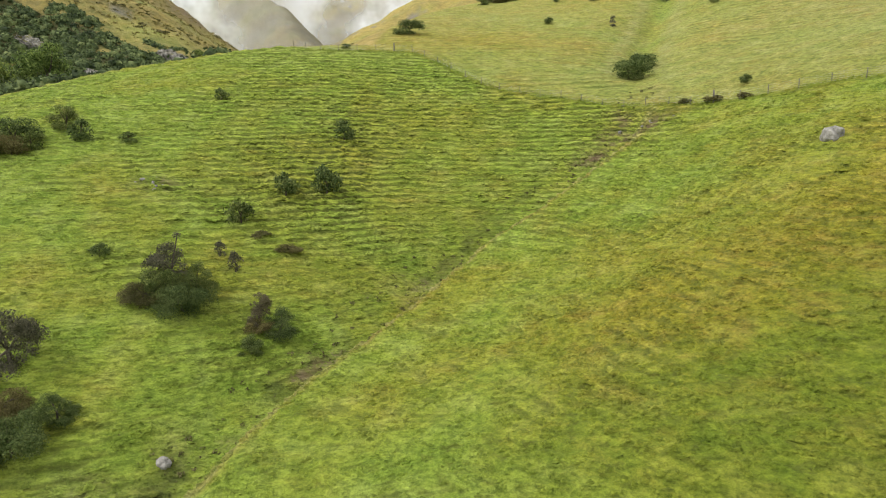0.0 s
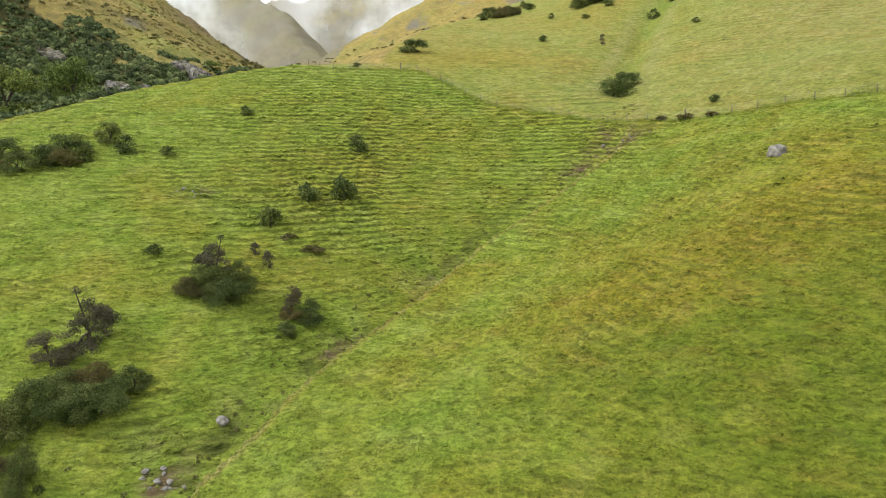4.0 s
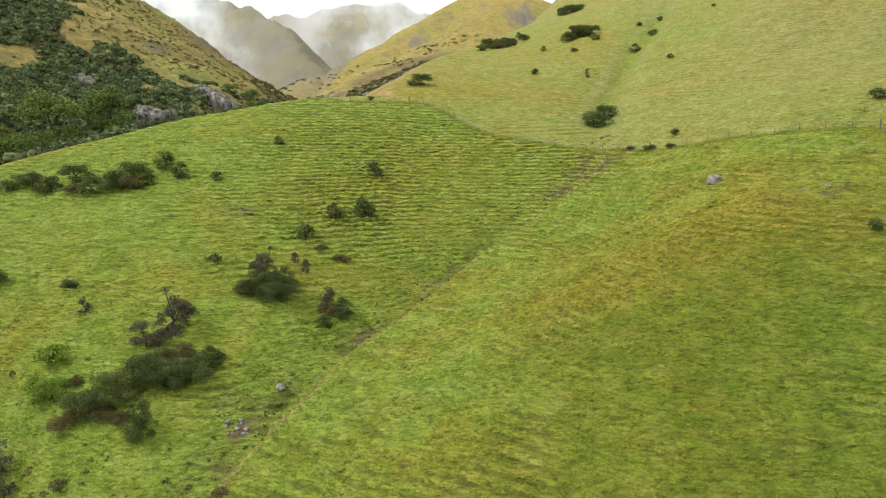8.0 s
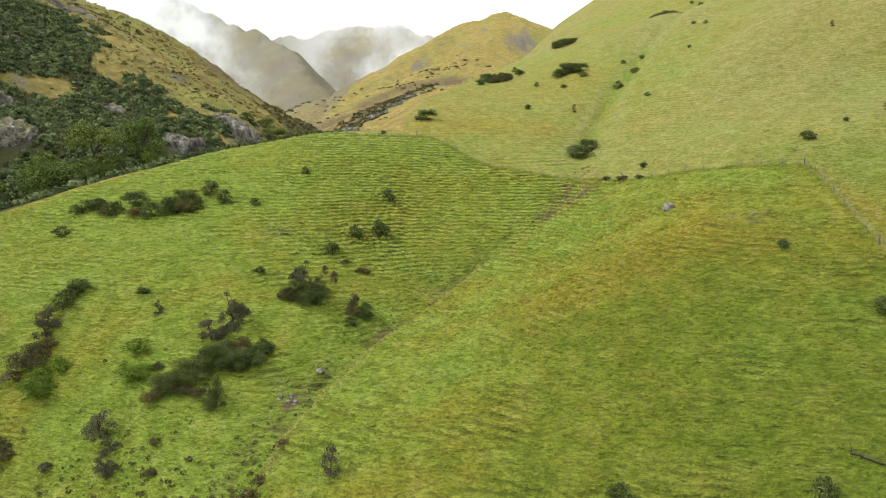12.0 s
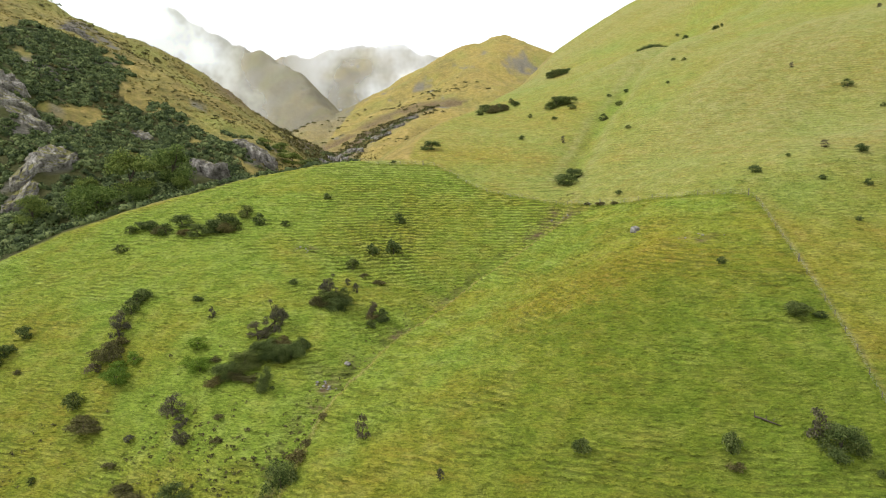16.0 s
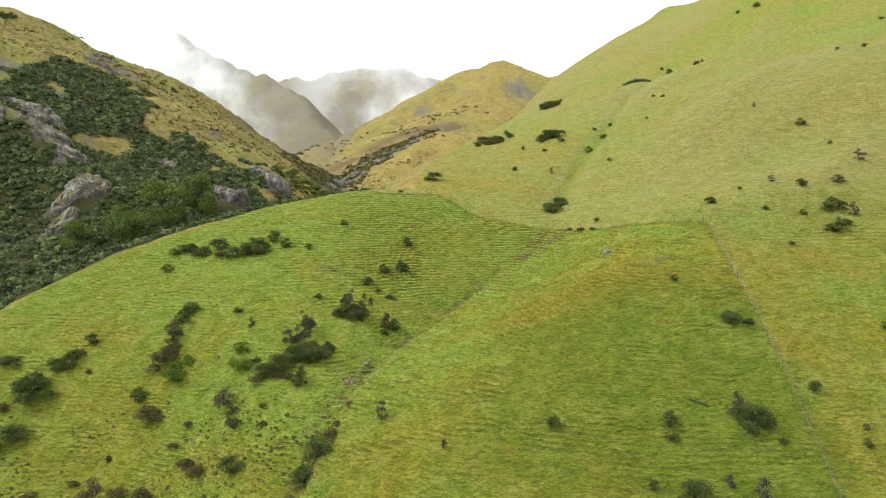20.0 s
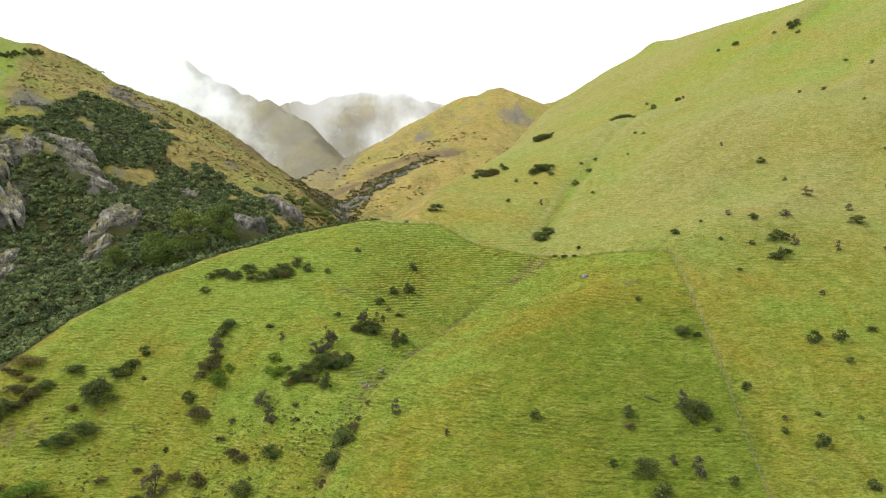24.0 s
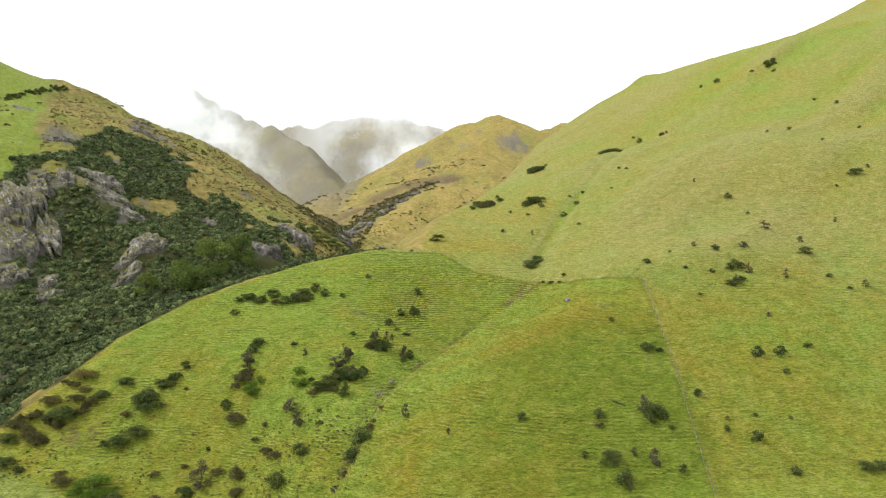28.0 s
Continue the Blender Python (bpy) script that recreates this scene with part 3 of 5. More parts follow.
    earth = earth + np.clip(1 - np.abs(past + 1) / 2.2, 0, 1) * np.clip(0.2 + rough(x, y, 5.0, 54), 0, 1) * np.clip((60 - y) / 30, 0, 0.08)
    sd, sa = line_distance(x, y, SCREE)
    stone = np.clip(wild * (fractal(x, y, 30.0, 4, 60) - 0.9) * 3, 0, 1)
    # far mountains greyed in their colour, for scree and haze together
    stone = np.maximum(stone, (0.70 + 0.2 * fractal(x, y, 120.0, 3, 64)) * np.clip((y - 1350 + 750 * (x < -150)) / 350, 0, 1) * np.clip((2700 - y) / 300, 0.9, 1))
    stone = np.maximum(stone, wild * np.clip(1.6 - np.abs(sd - 12) / 18, 0, 1) * np.clip(0.5 + fractal(x + 0.5 * y, y, 24.0, 4, 61), 0, 1) * 0.8)
    for cx, cy, sx, sy in ((-262, 389, 12, 16), (-254, 264, 10, 12), (-40, 930, 14, 20), (120, 975, 22, 40)):
        stone = np.maximum(stone, np.clip(1.3 - np.hypot((x - cx) / sx, (y - cy) / sy) + 0.6 * fractal(x, y, 8.0, 3, 62), 0, 0.85) * (past > 2))
    earth = np.maximum(earth, wild * np.clip((y - 400) / 60, 0, 1) * np.clip((sd - 8) / 14, 0, 1) * np.clip((105 - sd) / 20, 0, 1) * np.clip(0.7 + 0.7 * fractal(x, y, 34.0, 4, 66), 0, 0.85) * (y < 900))
    for cx, cy, w, h, d, lean in CRAGS:
        near_crag = 1.25 - np.hypot((x - cx) / (0.55 * w), (y - cy) / (0.5 * h)) + 0.5 * fractal(x, y, 7.0, 3, 63)
        stone = np.maximum(stone, np.clip(near_crag * 1.6, 0, 0.85) * wild)
    # scrub floor, darkened for litter and the shade between crowns
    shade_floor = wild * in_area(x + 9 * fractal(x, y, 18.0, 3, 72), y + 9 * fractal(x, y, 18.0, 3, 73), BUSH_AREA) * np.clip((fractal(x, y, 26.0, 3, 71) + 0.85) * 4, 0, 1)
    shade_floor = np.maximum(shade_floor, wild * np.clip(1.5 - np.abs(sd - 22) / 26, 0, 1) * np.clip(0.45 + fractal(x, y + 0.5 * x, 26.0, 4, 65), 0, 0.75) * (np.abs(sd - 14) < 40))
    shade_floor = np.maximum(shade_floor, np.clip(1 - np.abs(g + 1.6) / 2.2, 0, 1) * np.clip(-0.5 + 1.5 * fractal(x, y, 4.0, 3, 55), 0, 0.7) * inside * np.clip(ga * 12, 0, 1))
    return z, np.clip(dry, 0, 1), tus, np.clip(earth, 0, 1), np.clip(stone, 0, 1), np.clip(pale, 0, 1), np.clip(rank_and_shade, 0, 1), step, tread, shade_floor


def land_heights(x, y):
    return ground_cover(np.asarray(x, float), np.asarray(y, float))[0]


def land_height(x, y):
    return float(land_heights([x], [y])[0])


def mesh_from(name, co, faces, mat, smooth=False):
    """A mesh from arrays of corners and of faces that all have the same number of corners."""
    me = bpy.data.meshes.new(name)
    k = faces.shape[1]
    me.vertices.add(len(co))
    me.vertices.foreach_set("co", co.astype(np.float32).ravel())
    me.loops.add(faces.size)
    me.loops.foreach_set("vertex_index", faces.astype(np.int32).ravel())
    me.polygons.add(len(faces))
    me.polygons.foreach_set("loop_start", np.arange(0, faces.size, k, dtype=np.int32))
    me.update(calc_edges=True)
    if smooth:
        me.polygons.foreach_set("use_smooth", np.ones(len(faces), bool))
    me.materials.append(mat)
    return me


def build_ground():
    ang = np.radians(np.concatenate([np.linspace(-180, -42.5, 60, endpoint=False), np.linspace(-41.5, 41.5, 800), np.linspace(42.5, 180, 60, endpoint=False)]))
    rad = np.concatenate([np.linspace(6, 205, 40, endpoint=False), np.linspace(205, 385, 520, endpoint=False),
                          385 * (4700 / 385) ** (np.linspace(0, 1, 280) ** 1.15)])
    A, Rr = np.meshgrid(ang, rad)
    x, y = (Rr * np.sin(A)), (Rr * np.cos(A) + PIVOT_Y)
    z, *cover = ground_cover(x.ravel(), y.ravel())
    nr, na = x.shape
    i, j = np.meshgrid(np.arange(nr - 1), np.arange(na), indexing="ij")
    k = (j + 1) % na
    quads = np.stack([(i + 1) * na + j, (i + 1) * na + k, i * na + k, i * na + j], -1).reshape(-1, 4)
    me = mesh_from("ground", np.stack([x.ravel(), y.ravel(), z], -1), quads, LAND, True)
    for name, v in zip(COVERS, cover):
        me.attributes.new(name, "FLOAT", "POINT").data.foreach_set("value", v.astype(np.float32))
    return tagged(new("ground", me), "steep green sheep pasture with trodden terraces and tussock hills", "hillside", kind="structure")


ground = build_ground()


# ---- plants ----
def part(name, me, parent, label=""):
    ob = new(name, me)
    ob.parent = parent
    return tagged(ob, label)


def tube(points, radii, sides=6):
    """A tapered, bent tube as arrays."""
    co, faces = [], []
    for k, (p, r) in enumerate(zip(points, radii)):
        a = Vector(points[min(k + 1, len(points) - 1)]) - Vector(points[max(k - 1, 0)])
        q = a.to_track_quat("Z", "Y")
        for s in range(sides):
            t = 2 * math.pi * s / sides
            co.append(Vector(p) + q @ Vector((r * math.cos(t), r * math.sin(t), 0)))
    for k in range(len(points) - 1):
        for s in range(sides):
            u = (s + 1) % sides
            faces.append((k * sides + s, k * sides + u, (k + 1) * sides + u, (k + 1) * sides + s))
    return np.array([tuple(c) for c in co]), np.array(faces)


def leaf_cloud(rng, lobes, count, size, flat=0.75):
    """Bent leaf sprays over uneven lobes (x, y, z, radius): arrays of corners and quads."""
    lobes = np.array(lobes)
    pick = rng.choice(len(lobes), count, p=lobes[:, 3] ** 2 / (lobes[:, 3] ** 2).sum())
    d = rng.normal(size=(count, 3))
    d /= np.linalg.norm(d, axis=1)[:, None]
    d[:, 2] = np.where(d[:, 2] < -0.35, -d[:, 2], d[:, 2])
    depth = 1.06 - 0.6 * rng.random(count) ** 1.8
    lump = 1 + 0.22 * np.sin(5 * d[:, 0] + pick) * np.cos(4 * d[:, 1] + 2 * pick)
    c = lobes[pick, :3] + d * (lobes[pick, 3] * depth * lump)[:, None] * np.array([1, 1, flat])
    a = rng.normal(size=(count, 3))
    a -= 0.45 * (a * d).sum(1)[:, None] * d
    a /= np.linalg.norm(a, axis=1)[:, None]
    b = np.cross(a, d + 0.8 * rng.normal(size=(count, 3)))
    b /= np.linalg.norm(b, axis=1)[:, None]
    s = size * (0.55 + 0.9 * rng.random(count))[:, None]
    v = np.stack([c - a * s, c + b * s * 0.55, c + a * s, c - b * s * 0.55 + np.cross(a, b) * s * 0.3], 1)
    return v.reshape(-1, 3), np.arange(count * 4).reshape(-1, 4)


def shrub_shape(rng, kind):
    """Lobes of a crown one metre wide and one high."""
    if kind == "t":
        n, spread, low, high, rad = 15, 0.34, 0.06, 0.84, (0.10, 0.20)
    elif kind in "by":
        n, spread, low, high, rad = 13, 0.38, 0.10, 0.58, (0.14, 0.26)
    elif kind in "fn":
        n, spread, low, high, rad = 15, 0.34, 0.20, 0.80, (0.15, 0.25)
    else:
        n, spread, low, high, rad = 16, 0.37, 0.12, 0.76, (0.13, 0.25)
    out = []
    for k in range(n):
        t, r = 2.4 * k + rng.random(), spread * math.sqrt((k + 0.5) / n)
        h = low + (high - low) * math.sqrt(1 - (r / spread) ** 2 * 0.8) * (0.5 + 0.5 * rng.random() ** 0.6)
        if k % 3 == 1:
            h, r = 0.16 + 0.1 * rng.random(), r * 1.1
        out.append((r * math.cos(t), r * math.sin(t), h, rad[0] + (rad[1] - rad[0]) * rng.random()))
    return out


KINDS = {
    "d": (LEAF_DARK, "dense dark olive shrub on the grassy slope", "shrub"),
    "t": (LEAF_TWIG, "sparse grey twiggy small tree on the slope", "tree"),
    "b": (LEAF_BROWN, "low brownish scrub bush in the grass", "shrub"),
    "g": (LEAF_GREEN, "fresh light green leafy bush on the slope", "bush"),
    "f": (LEAF_TREE, "round dark green native tree in the rocky gorge", "tree"),
    "n": (LEAF_SPRING, "broad yellow-green native tree in the gorge", "tree"),
    "y": (LEAF_YELLOW, "pale yellow tussock clump at the slope's edge", "tussock"),
}
MASTERS = {}


def build_shrub(kind, seed, big, hero):
    rng = np.random.default_rng(seed)
    leaf, label, category = KINDS[kind]
    name = {"d": "shrub", "t": "small_tree", "b": "scrub_bush", "g": "green_bush", "y": "tussock_clump", "f": "gorge_tree", "n": "gorge_tree"}[kind]
    base = tagged(new(name), label, category, group={"d": "dark shrubs on the hillside", "t": "twiggy trees", "b": "brown scrub", "g": "green bushes", "y": "tussock clumps", "f": "trees in the gorge", "n": "trees in the gorge"}[kind])
    lobes = shrub_shape(rng, kind)
    if hero:
        lobes = [(x, y, z * (0.5 + 0.55 * rng.random()), r * rng.uniform(0.5, 1.0)) for x, y, z, r in lobes + shrub_shape(rng, kind)]
    count, size = (20000, 0.0105) if hero else (6500, 0.0175) if big else (1500, 0.037)
    if kind == "t":
        count = int(count * 0.5)
    top = (0.03 * rng.normal(), 0.03 * rng.normal(), 0.34)
    co, f = tube([(0, 0, -0.12), (0.01, 0, 0.1), (0.5 * top[0], 0.5 * top[1], 0.22), top], (0.045, 0.035, 0.026, 0.018))
    part("trunk", mesh_from("trunk", co, f, BARK, True), base)
    for x, y, z, r in lobes[2:8 if kind == "t" else 6]:
        co, f = tube([top, (0.5 * x + 0.02, 0.5 * y, 0.5 * (top[2] + z) + 0.03), (x, y, z), (x * 1.15, y * 1.15, z + 0.6 * r)], (0.017, 0.013, 0.009, 0.003), 5)
        part("limb", mesh_from("limb", co, f, BARK, True), base)
    co, f = leaf_cloud(rng, lobes, count, size)
    co[:, 2] = np.maximum(co[:, 2], -0.04)
    part("crown", mesh_from("crown", co, f, leaf), base)
    return base


def plant(rng, x, y, w, h, kind):
    if w > 6.5 and h < 0.75 * w and kind in "db":
        # a wide thicket is several bushes grown together
        count = int(min(6, round(w / 2.6)))
        for k in range(count):
            s = (k + 0.5) / count - 0.5 + 0.06 * rng.normal()
            size = w * rng.uniform(0.38, 0.58) * (1.1 - abs(s))
            plant(rng, x + s * w * 0.9, y + 0.16 * w * rng.normal() + 0.25 * w * s, size, max(0.62 * size, h * rng.uniform(0.55, 0.95)), kind if rng.random() < 0.88 else "b")
        return None
    h = max(h, 0.6 * w)
    big, hero = w > 3.6, -46 < x < -10 and 24 < y < 72 and w > 2.0
    variant = int(rng.integers(0, 2 if hero else 3))
    key = (kind, variant, big, hero)
    m = (Matrix.Translation((x, y, land_height(x, y) - 0.16 * h)) @ Matrix.Rotation(rng.random() * 6.28, 4, "Z")
         @ Matrix.Diagonal((w * 1.1, w * (0.95 + 0.25 * rng.random()), h * 1.2, 1)))
    if key not in MASTERS:
        MASTERS[key] = build_shrub(kind, 100 + 10 * variant + ord(kind) + (500 if big else 0), big, hero)
        MASTERS[key].matrix_basis = m
        return MASTERS[key]
    src = MASTERS[key]
    made = copy_thing(src, Matrix.Identity(4))
    made.matrix_basis = m
    return made


# x, y, width, height and kind of each shrub: d dark, t twiggy, b brown, g green, y tussock
HILLSIDE_SHRUBS = [
    (-77.9, 88.2, 7.2, 3.8, "d"), (-69.1, 84.7, 9.4, 4.2, "d"), (-56.8, 84.2, 11.3, 4.6, "d"), (-48.2, 85.1, 2.9, 2.9, "d"), (-79.6, 79, 2.9, 2, "d"),
    (-41.6, 84.5, 1.7, 1.7, "d"), (-33.6, 98.1, 1.8, 2, "d"), (-13.8, 90.2, 2.6, 2.8, "d"), (-19.4, 77.9, 2.8, 3.1, "d"), (-14.6, 79.6, 2.9, 4.1, "d"),
    (-23.2, 72, 2.7, 3.1, "d"), (-34.5, 62.2, 1.5, 1.5, "d"), (-26.3, 59.6, 4.8, 5.4, "t"), (-24, 56.4, 4.4, 4.2, "d"), (-27.9, 57, 3.6, 3.2, "b"), (-23.5, 58.6, 3.2, 4.0, "d"), (-26, 57.6, 4.0, 4.8, "d"), (-21.4, 63.6, 1.4, 2.6, "t"), (-23.4, 65.2, 1.2, 2.0, "t"),
    (-17.3, 57.6, 2.5, 4.4, "t"), (-17.3, 56.6, 2.3, 1.9, "b"), (-15.3, 57, 3.0, 2.8, "d"), (-17.1, 53.9, 2.1, 2.1, "d"),
    (-52.8, 57, 1.8, 1.5, "d"), (-48.2, 52.3, 1.4, 2.5, "t"), (-65.3, 59.6, 3.4, 2.6, "d"), (-66.2, 56.2, 2.9, 3.3, "d"), (-66.2, 51.4, 4, 4.7, "t"),
]
LEFT_SHRUBS = [
    (-66.4, 47.5, 5.3, 4.2, "b"), (-62.5, 42.3, 4.6, 3.4, "g"), (-60.6, 45.4, 2.6, 2.2, "g"), (-69.4, 39.9, 2.7, 3.7, "d"), (-65.1, 36.1, 5.3, 3.3, "b"), (-48.7, 45.7, 3.2, 2.2, "g"),
    (-46.6, 41, 3.8, 2.8, "g"), (-49.4, 42.6, 2.4, 1.8, "g"), (-44, 42.4, 2.0, 1.6, "b"), (-34.8, 48.4, 5.3, 6.7, "t"), (-40.6, 38.2, 4.6, 4.0, "d"), (-37.6, 39.4, 4.8, 4.6, "d"), (-35, 41.6, 5.0, 5.0, "d"), (-32.4, 40.6, 4.6, 4.4, "d"), (-29.8, 40.6, 4.2, 4.0, "d"), (-38.8, 37.2, 3.2, 2.6, "b"),
    (-33, 34.1, 3, 4.3, "d"), (-48.5, 33.8, 4.3, 3.9, "t"), (-45.1, 28.3, 3.2, 3.6, "t"), (-87.4, 55, 2.6, 3.1, "d"), (-104.4, 50.6, 4.7, 2.9, "d"),
    (-94, 42.5, 7.6, 6.5, "d"), (-92, 48.2, 7.1, 5.3, "d"), (-97.1, 31.8, 5.2, 2.9, "d"), (-92.9, 34.3, 4.9, 3.6, "d"), (-84.5, 47.9, 1.4, 1.1, "b"),
]
LOWER_SHRUBS = [
    (-120.8, 33, 9.8, 5.5, "b"), (-117.1, 38.2, 6.7, 5.4, "d"), (-127, 40, 6.8, 3.7, "b"), (-111.5, 42.6, 4.1, 4.5, "b"), (-109.5, 45.9, 4.2, 3.1, "d"),
    (-116.9, 44.5, 5.2, 3.1, "b"), (-130.1, 36.7, 5.3, 3.7, "b"), (-119, 53.4, 6.9, 4.4, "y"), (-121.8, 50.8, 6.1, 2.9, "b"), (-25.6, 15.5, 4.1, 4.7, "d"),
    (-27.3, 12.3, 4.3, 4, "d"), (-23.6, 18.2, 3, 2.4, "b"), (-42.3, 18.9, 3.3, 3.3, "d"), (-52.4, 24.1, 3.7, 2.2, "b"), (-59.8, 20.7, 3.7, 4, "b"),
    (-69.6, 21, 5.5, 7, "t"), (-47.1, 13.1, 4.1, 4.4, "d"), (-70.9, 30.1, 1, 1.6, "d"), (-96.1, 17.1, 8.6, 5.4, "g"), (-105.8, 19, 4.8, 2.7, "b"),
]
SPUR_SHRUBS = [
    (-124.8, 24.6, 4, 3.4, "d"), (-119.9, 22.7, 2.8, 2.2, "d"), (-14.3, 18.4, 2.1, 3.6, "t"), (-2.9, 9.7, 1.1, 2, "t"), (15.7, 10.3, 2, 2.3, "d"),
    (34.4, 8.1, 2.3, 3.1, "d"), (34.4, 6.3, 1.9, 1.4, "b"), (46.0, 9.2, 2.8, 3.8, "t"), (48.0, 7.6, 4.2, 4.0, "d"), (50.0, 7.0, 3.0, 2.8, "d"), (47.0, 6.2, 2.4, 2.0, "d"), (52.7, 27.4, 3.5, 2.8, "d"), (56.1, 26.9, 1.6, 1.3, "d"),
    (46, 39.8, 1.4, 1.5, "d"), (34.7, -2.4, 3.9, 4.7, "d"), (36.6, -6.8, 3.1, 3.3, "d"), (40.7, -0.8, 1.6, 2.1, "t"), (44.7, -3.2, 2.6, 4.2, "t"),
    (29.2, -0.4, 1.3, 1.9, "d"), (50.4, -5.3, 1.8, 2.3, "d"), (51.4, 4.6, 1.1, 1.1, "d"), (37.4, -8.4, 1.5, 2.3, "t"),
]
PADDOCK_SHRUBS = [
    (61, 12.8, 1.7, 2.2, "d"), (65.7, 6.1, 1.1, 1.4, "t"), (64.5, 3.7, 1.4, 1.4, "d"), (73.2, 7.3, 1.1, 1.1, "d"), (70.5, 0.8, 2.4, 3.2, "d"),
    (81.4, 6.5, 1.1, 0.8, "d"), (75.1, -7.3, 2, 2.3, "d"), (87.5, 19.7, 1.8, 1.5, "d"), (82.8, 25.1, 2.8, 3.3, "d"), (89.3, 25.8, 2.5, 2.8, "d"),
    (98.6, 28.9, 2.2, 1.3, "d"), (93.7, 40.9, 1.4, 1.7, "t"), (91.4, -6.7, 3.3, 2, "d"), (94.9, -6.6, 2.8, 2.3, "d"), (77.7, 51.9, 1.1, 1.1, "d"),
    (67.6, 73.5, 2.4, 2, "d"), (77.1, 77.7, 1, 1, "d"), (78, 65.3, 1.3, 1.2, "d"), (86.6, 79.6, 2, 1.8, "t"), (92.3, 75.1, 2.8, 2.2, "d"),
]
SLOPE_SHRUBS = [
    (85.6, 61.9, 1.5, 1.5, "d"), (103.4, 77.3, 3.7, 2, "t"), (92.6, 63.2, 3.2, 2.8, "d"), (94.6, 64.4, 3.0, 3.2, "d"), (96.4, 63.8, 2.8, 2.6, "t"), (97.5, 60.8, 2.3, 3.8, "t"), (89.0, 55.2, 2.8, 2.4, "d"), (90.8, 55.6, 2.6, 2.8, "d"), (91.6, 57.6, 1.6, 2.2, "t"),
    (93.4, 57.1, 2.2, 1.8, "d"), (119, 92.9, 3.5, 3.5, "t"), (126.4, 81.9, 2.1, 2.7, "t"), (123.2, 73, 4.4, 3, "d"), (122.7, 58.3, 1.9, 1.5, "d"),
    (108.4, 58, 1.5, 3, "t"), (125.3, 51.6, 1.4, 1.1, "d"), (130.9, 52.8, 2.2, 2.2, "t"), (119.9, 125.9, 3, 2.5, "d"), (121.5, 111.5, 1.4, 1.2, "d"),
    (112.2, 143.8, 1.3, 1.8, "t"), (146.4, 93.3, 1.3, 2, "t"), (171.3, 120, 5.3, 3.1, "d"), (167.1, 184.7, 1.8, 1.8, "t"), (178.4, 184, 2.1, 1.8, "d"),
]
UPPER_SHRUBS = [
    (177.1, 152.5, 1.4, 1.1, "d"), (232.8, 230.9, 2, 2.4, "d"), (216.6, 185.7, 1.5, 1.2, "d"), (256.7, 354.3, 12.6, 5, "d"), (250.1, 336.5, 3, 2.6, "d"),
    (220.9, 369.7, 5.1, 3.3, "d"), (150.2, 294.8, 6, 3.2, "d"), (103, 277.5, 5.6, 4.8, "d"), (106, 279, 5.8, 5.4, "d"), (109, 280, 5.8, 5.6, "d"), (112, 281, 5.8, 5.4, "d"), (115, 281.5, 5.2, 4.6, "d"), (107.5, 276.4, 5.2, 4.6, "d"), (111, 277.6, 5, 4.4, "d"), (140.1, 314.7, 3.3, 3.7, "d"), (130.5, 300.8, 2.4, 2, "d"),
    (122.9, 283.3, 2.3, 1.9, "d"), (56.4, 167.5, 2.8, 2.8, "d"), (65.2, 179.4, 2.4, 2.4, "d"), (71, 190.9, 1.8, 1.8, "d"), (58.7, 143.9, 1.6, 1.3, "d"),
    (41.1, 88.2, 1.5, 1.3, "d"), (31.4, 110, 5.1, 4.2, "d"), (35.1, 116.1, 4.8, 4.3, "d"), (39.6, 186, 4.6, 3.8, "d"), (42, 187, 5.4, 4.6, "d"), (45, 187.6, 5.6, 4.6, "d"), (47.6, 186.4, 4.4, 3.4, "d"), (46.8, 178.9, 2.9, 2.1, "d"),
]
EDGE_SHRUBS = [
    (57, 296, 4.8, 4.2, "d"), (60, 297.6, 5.4, 4.8, "d"), (63, 298.6, 5.4, 4.8, "d"), (65.8, 299.6, 4.4, 3.8, "d"), (19.2, 204.7, 14.6, 4.1, "d"), (24.1, 150.3, 2.1, 1.6, "d"), (37.4, 145.5, 1.6, 2.4, "t"), (30.8, 179.8, 1.5, 1.5, "d"),
    (38.6, 170.4, 2, 1.4, "d"), (-7.1, 136.5, 5.6, 2.8, "d"), (-17.9, 121.1, 1.5, 1, "d"), (82.3, 175.3, 1.2, 1.2, "d"), (138.4, 324.3, 2.1, 2.1, "d"),
    (212.1, 380, 2.8, 2.4, "d"), (239.2, 348.1, 2.7, 2.2, "d"), (235.9, 259.2, 2.2, 1.8, "d"), (178.5, 122.5, 1.5, 1.5, "d"), (160.7, 115.5, 1.2, 1.2, "d"),
    (63.2, 187.2, 1.5, 1.5, "d"), (27.4, 219.2, 2.6, 2, "d"), (71.2, 315.7, 2.1, 2.1, "d"), (93.6, 202.2, 1.6, 1.3, "d"), (96.3, 197.1, 1.6, 1.2, "d"),
]

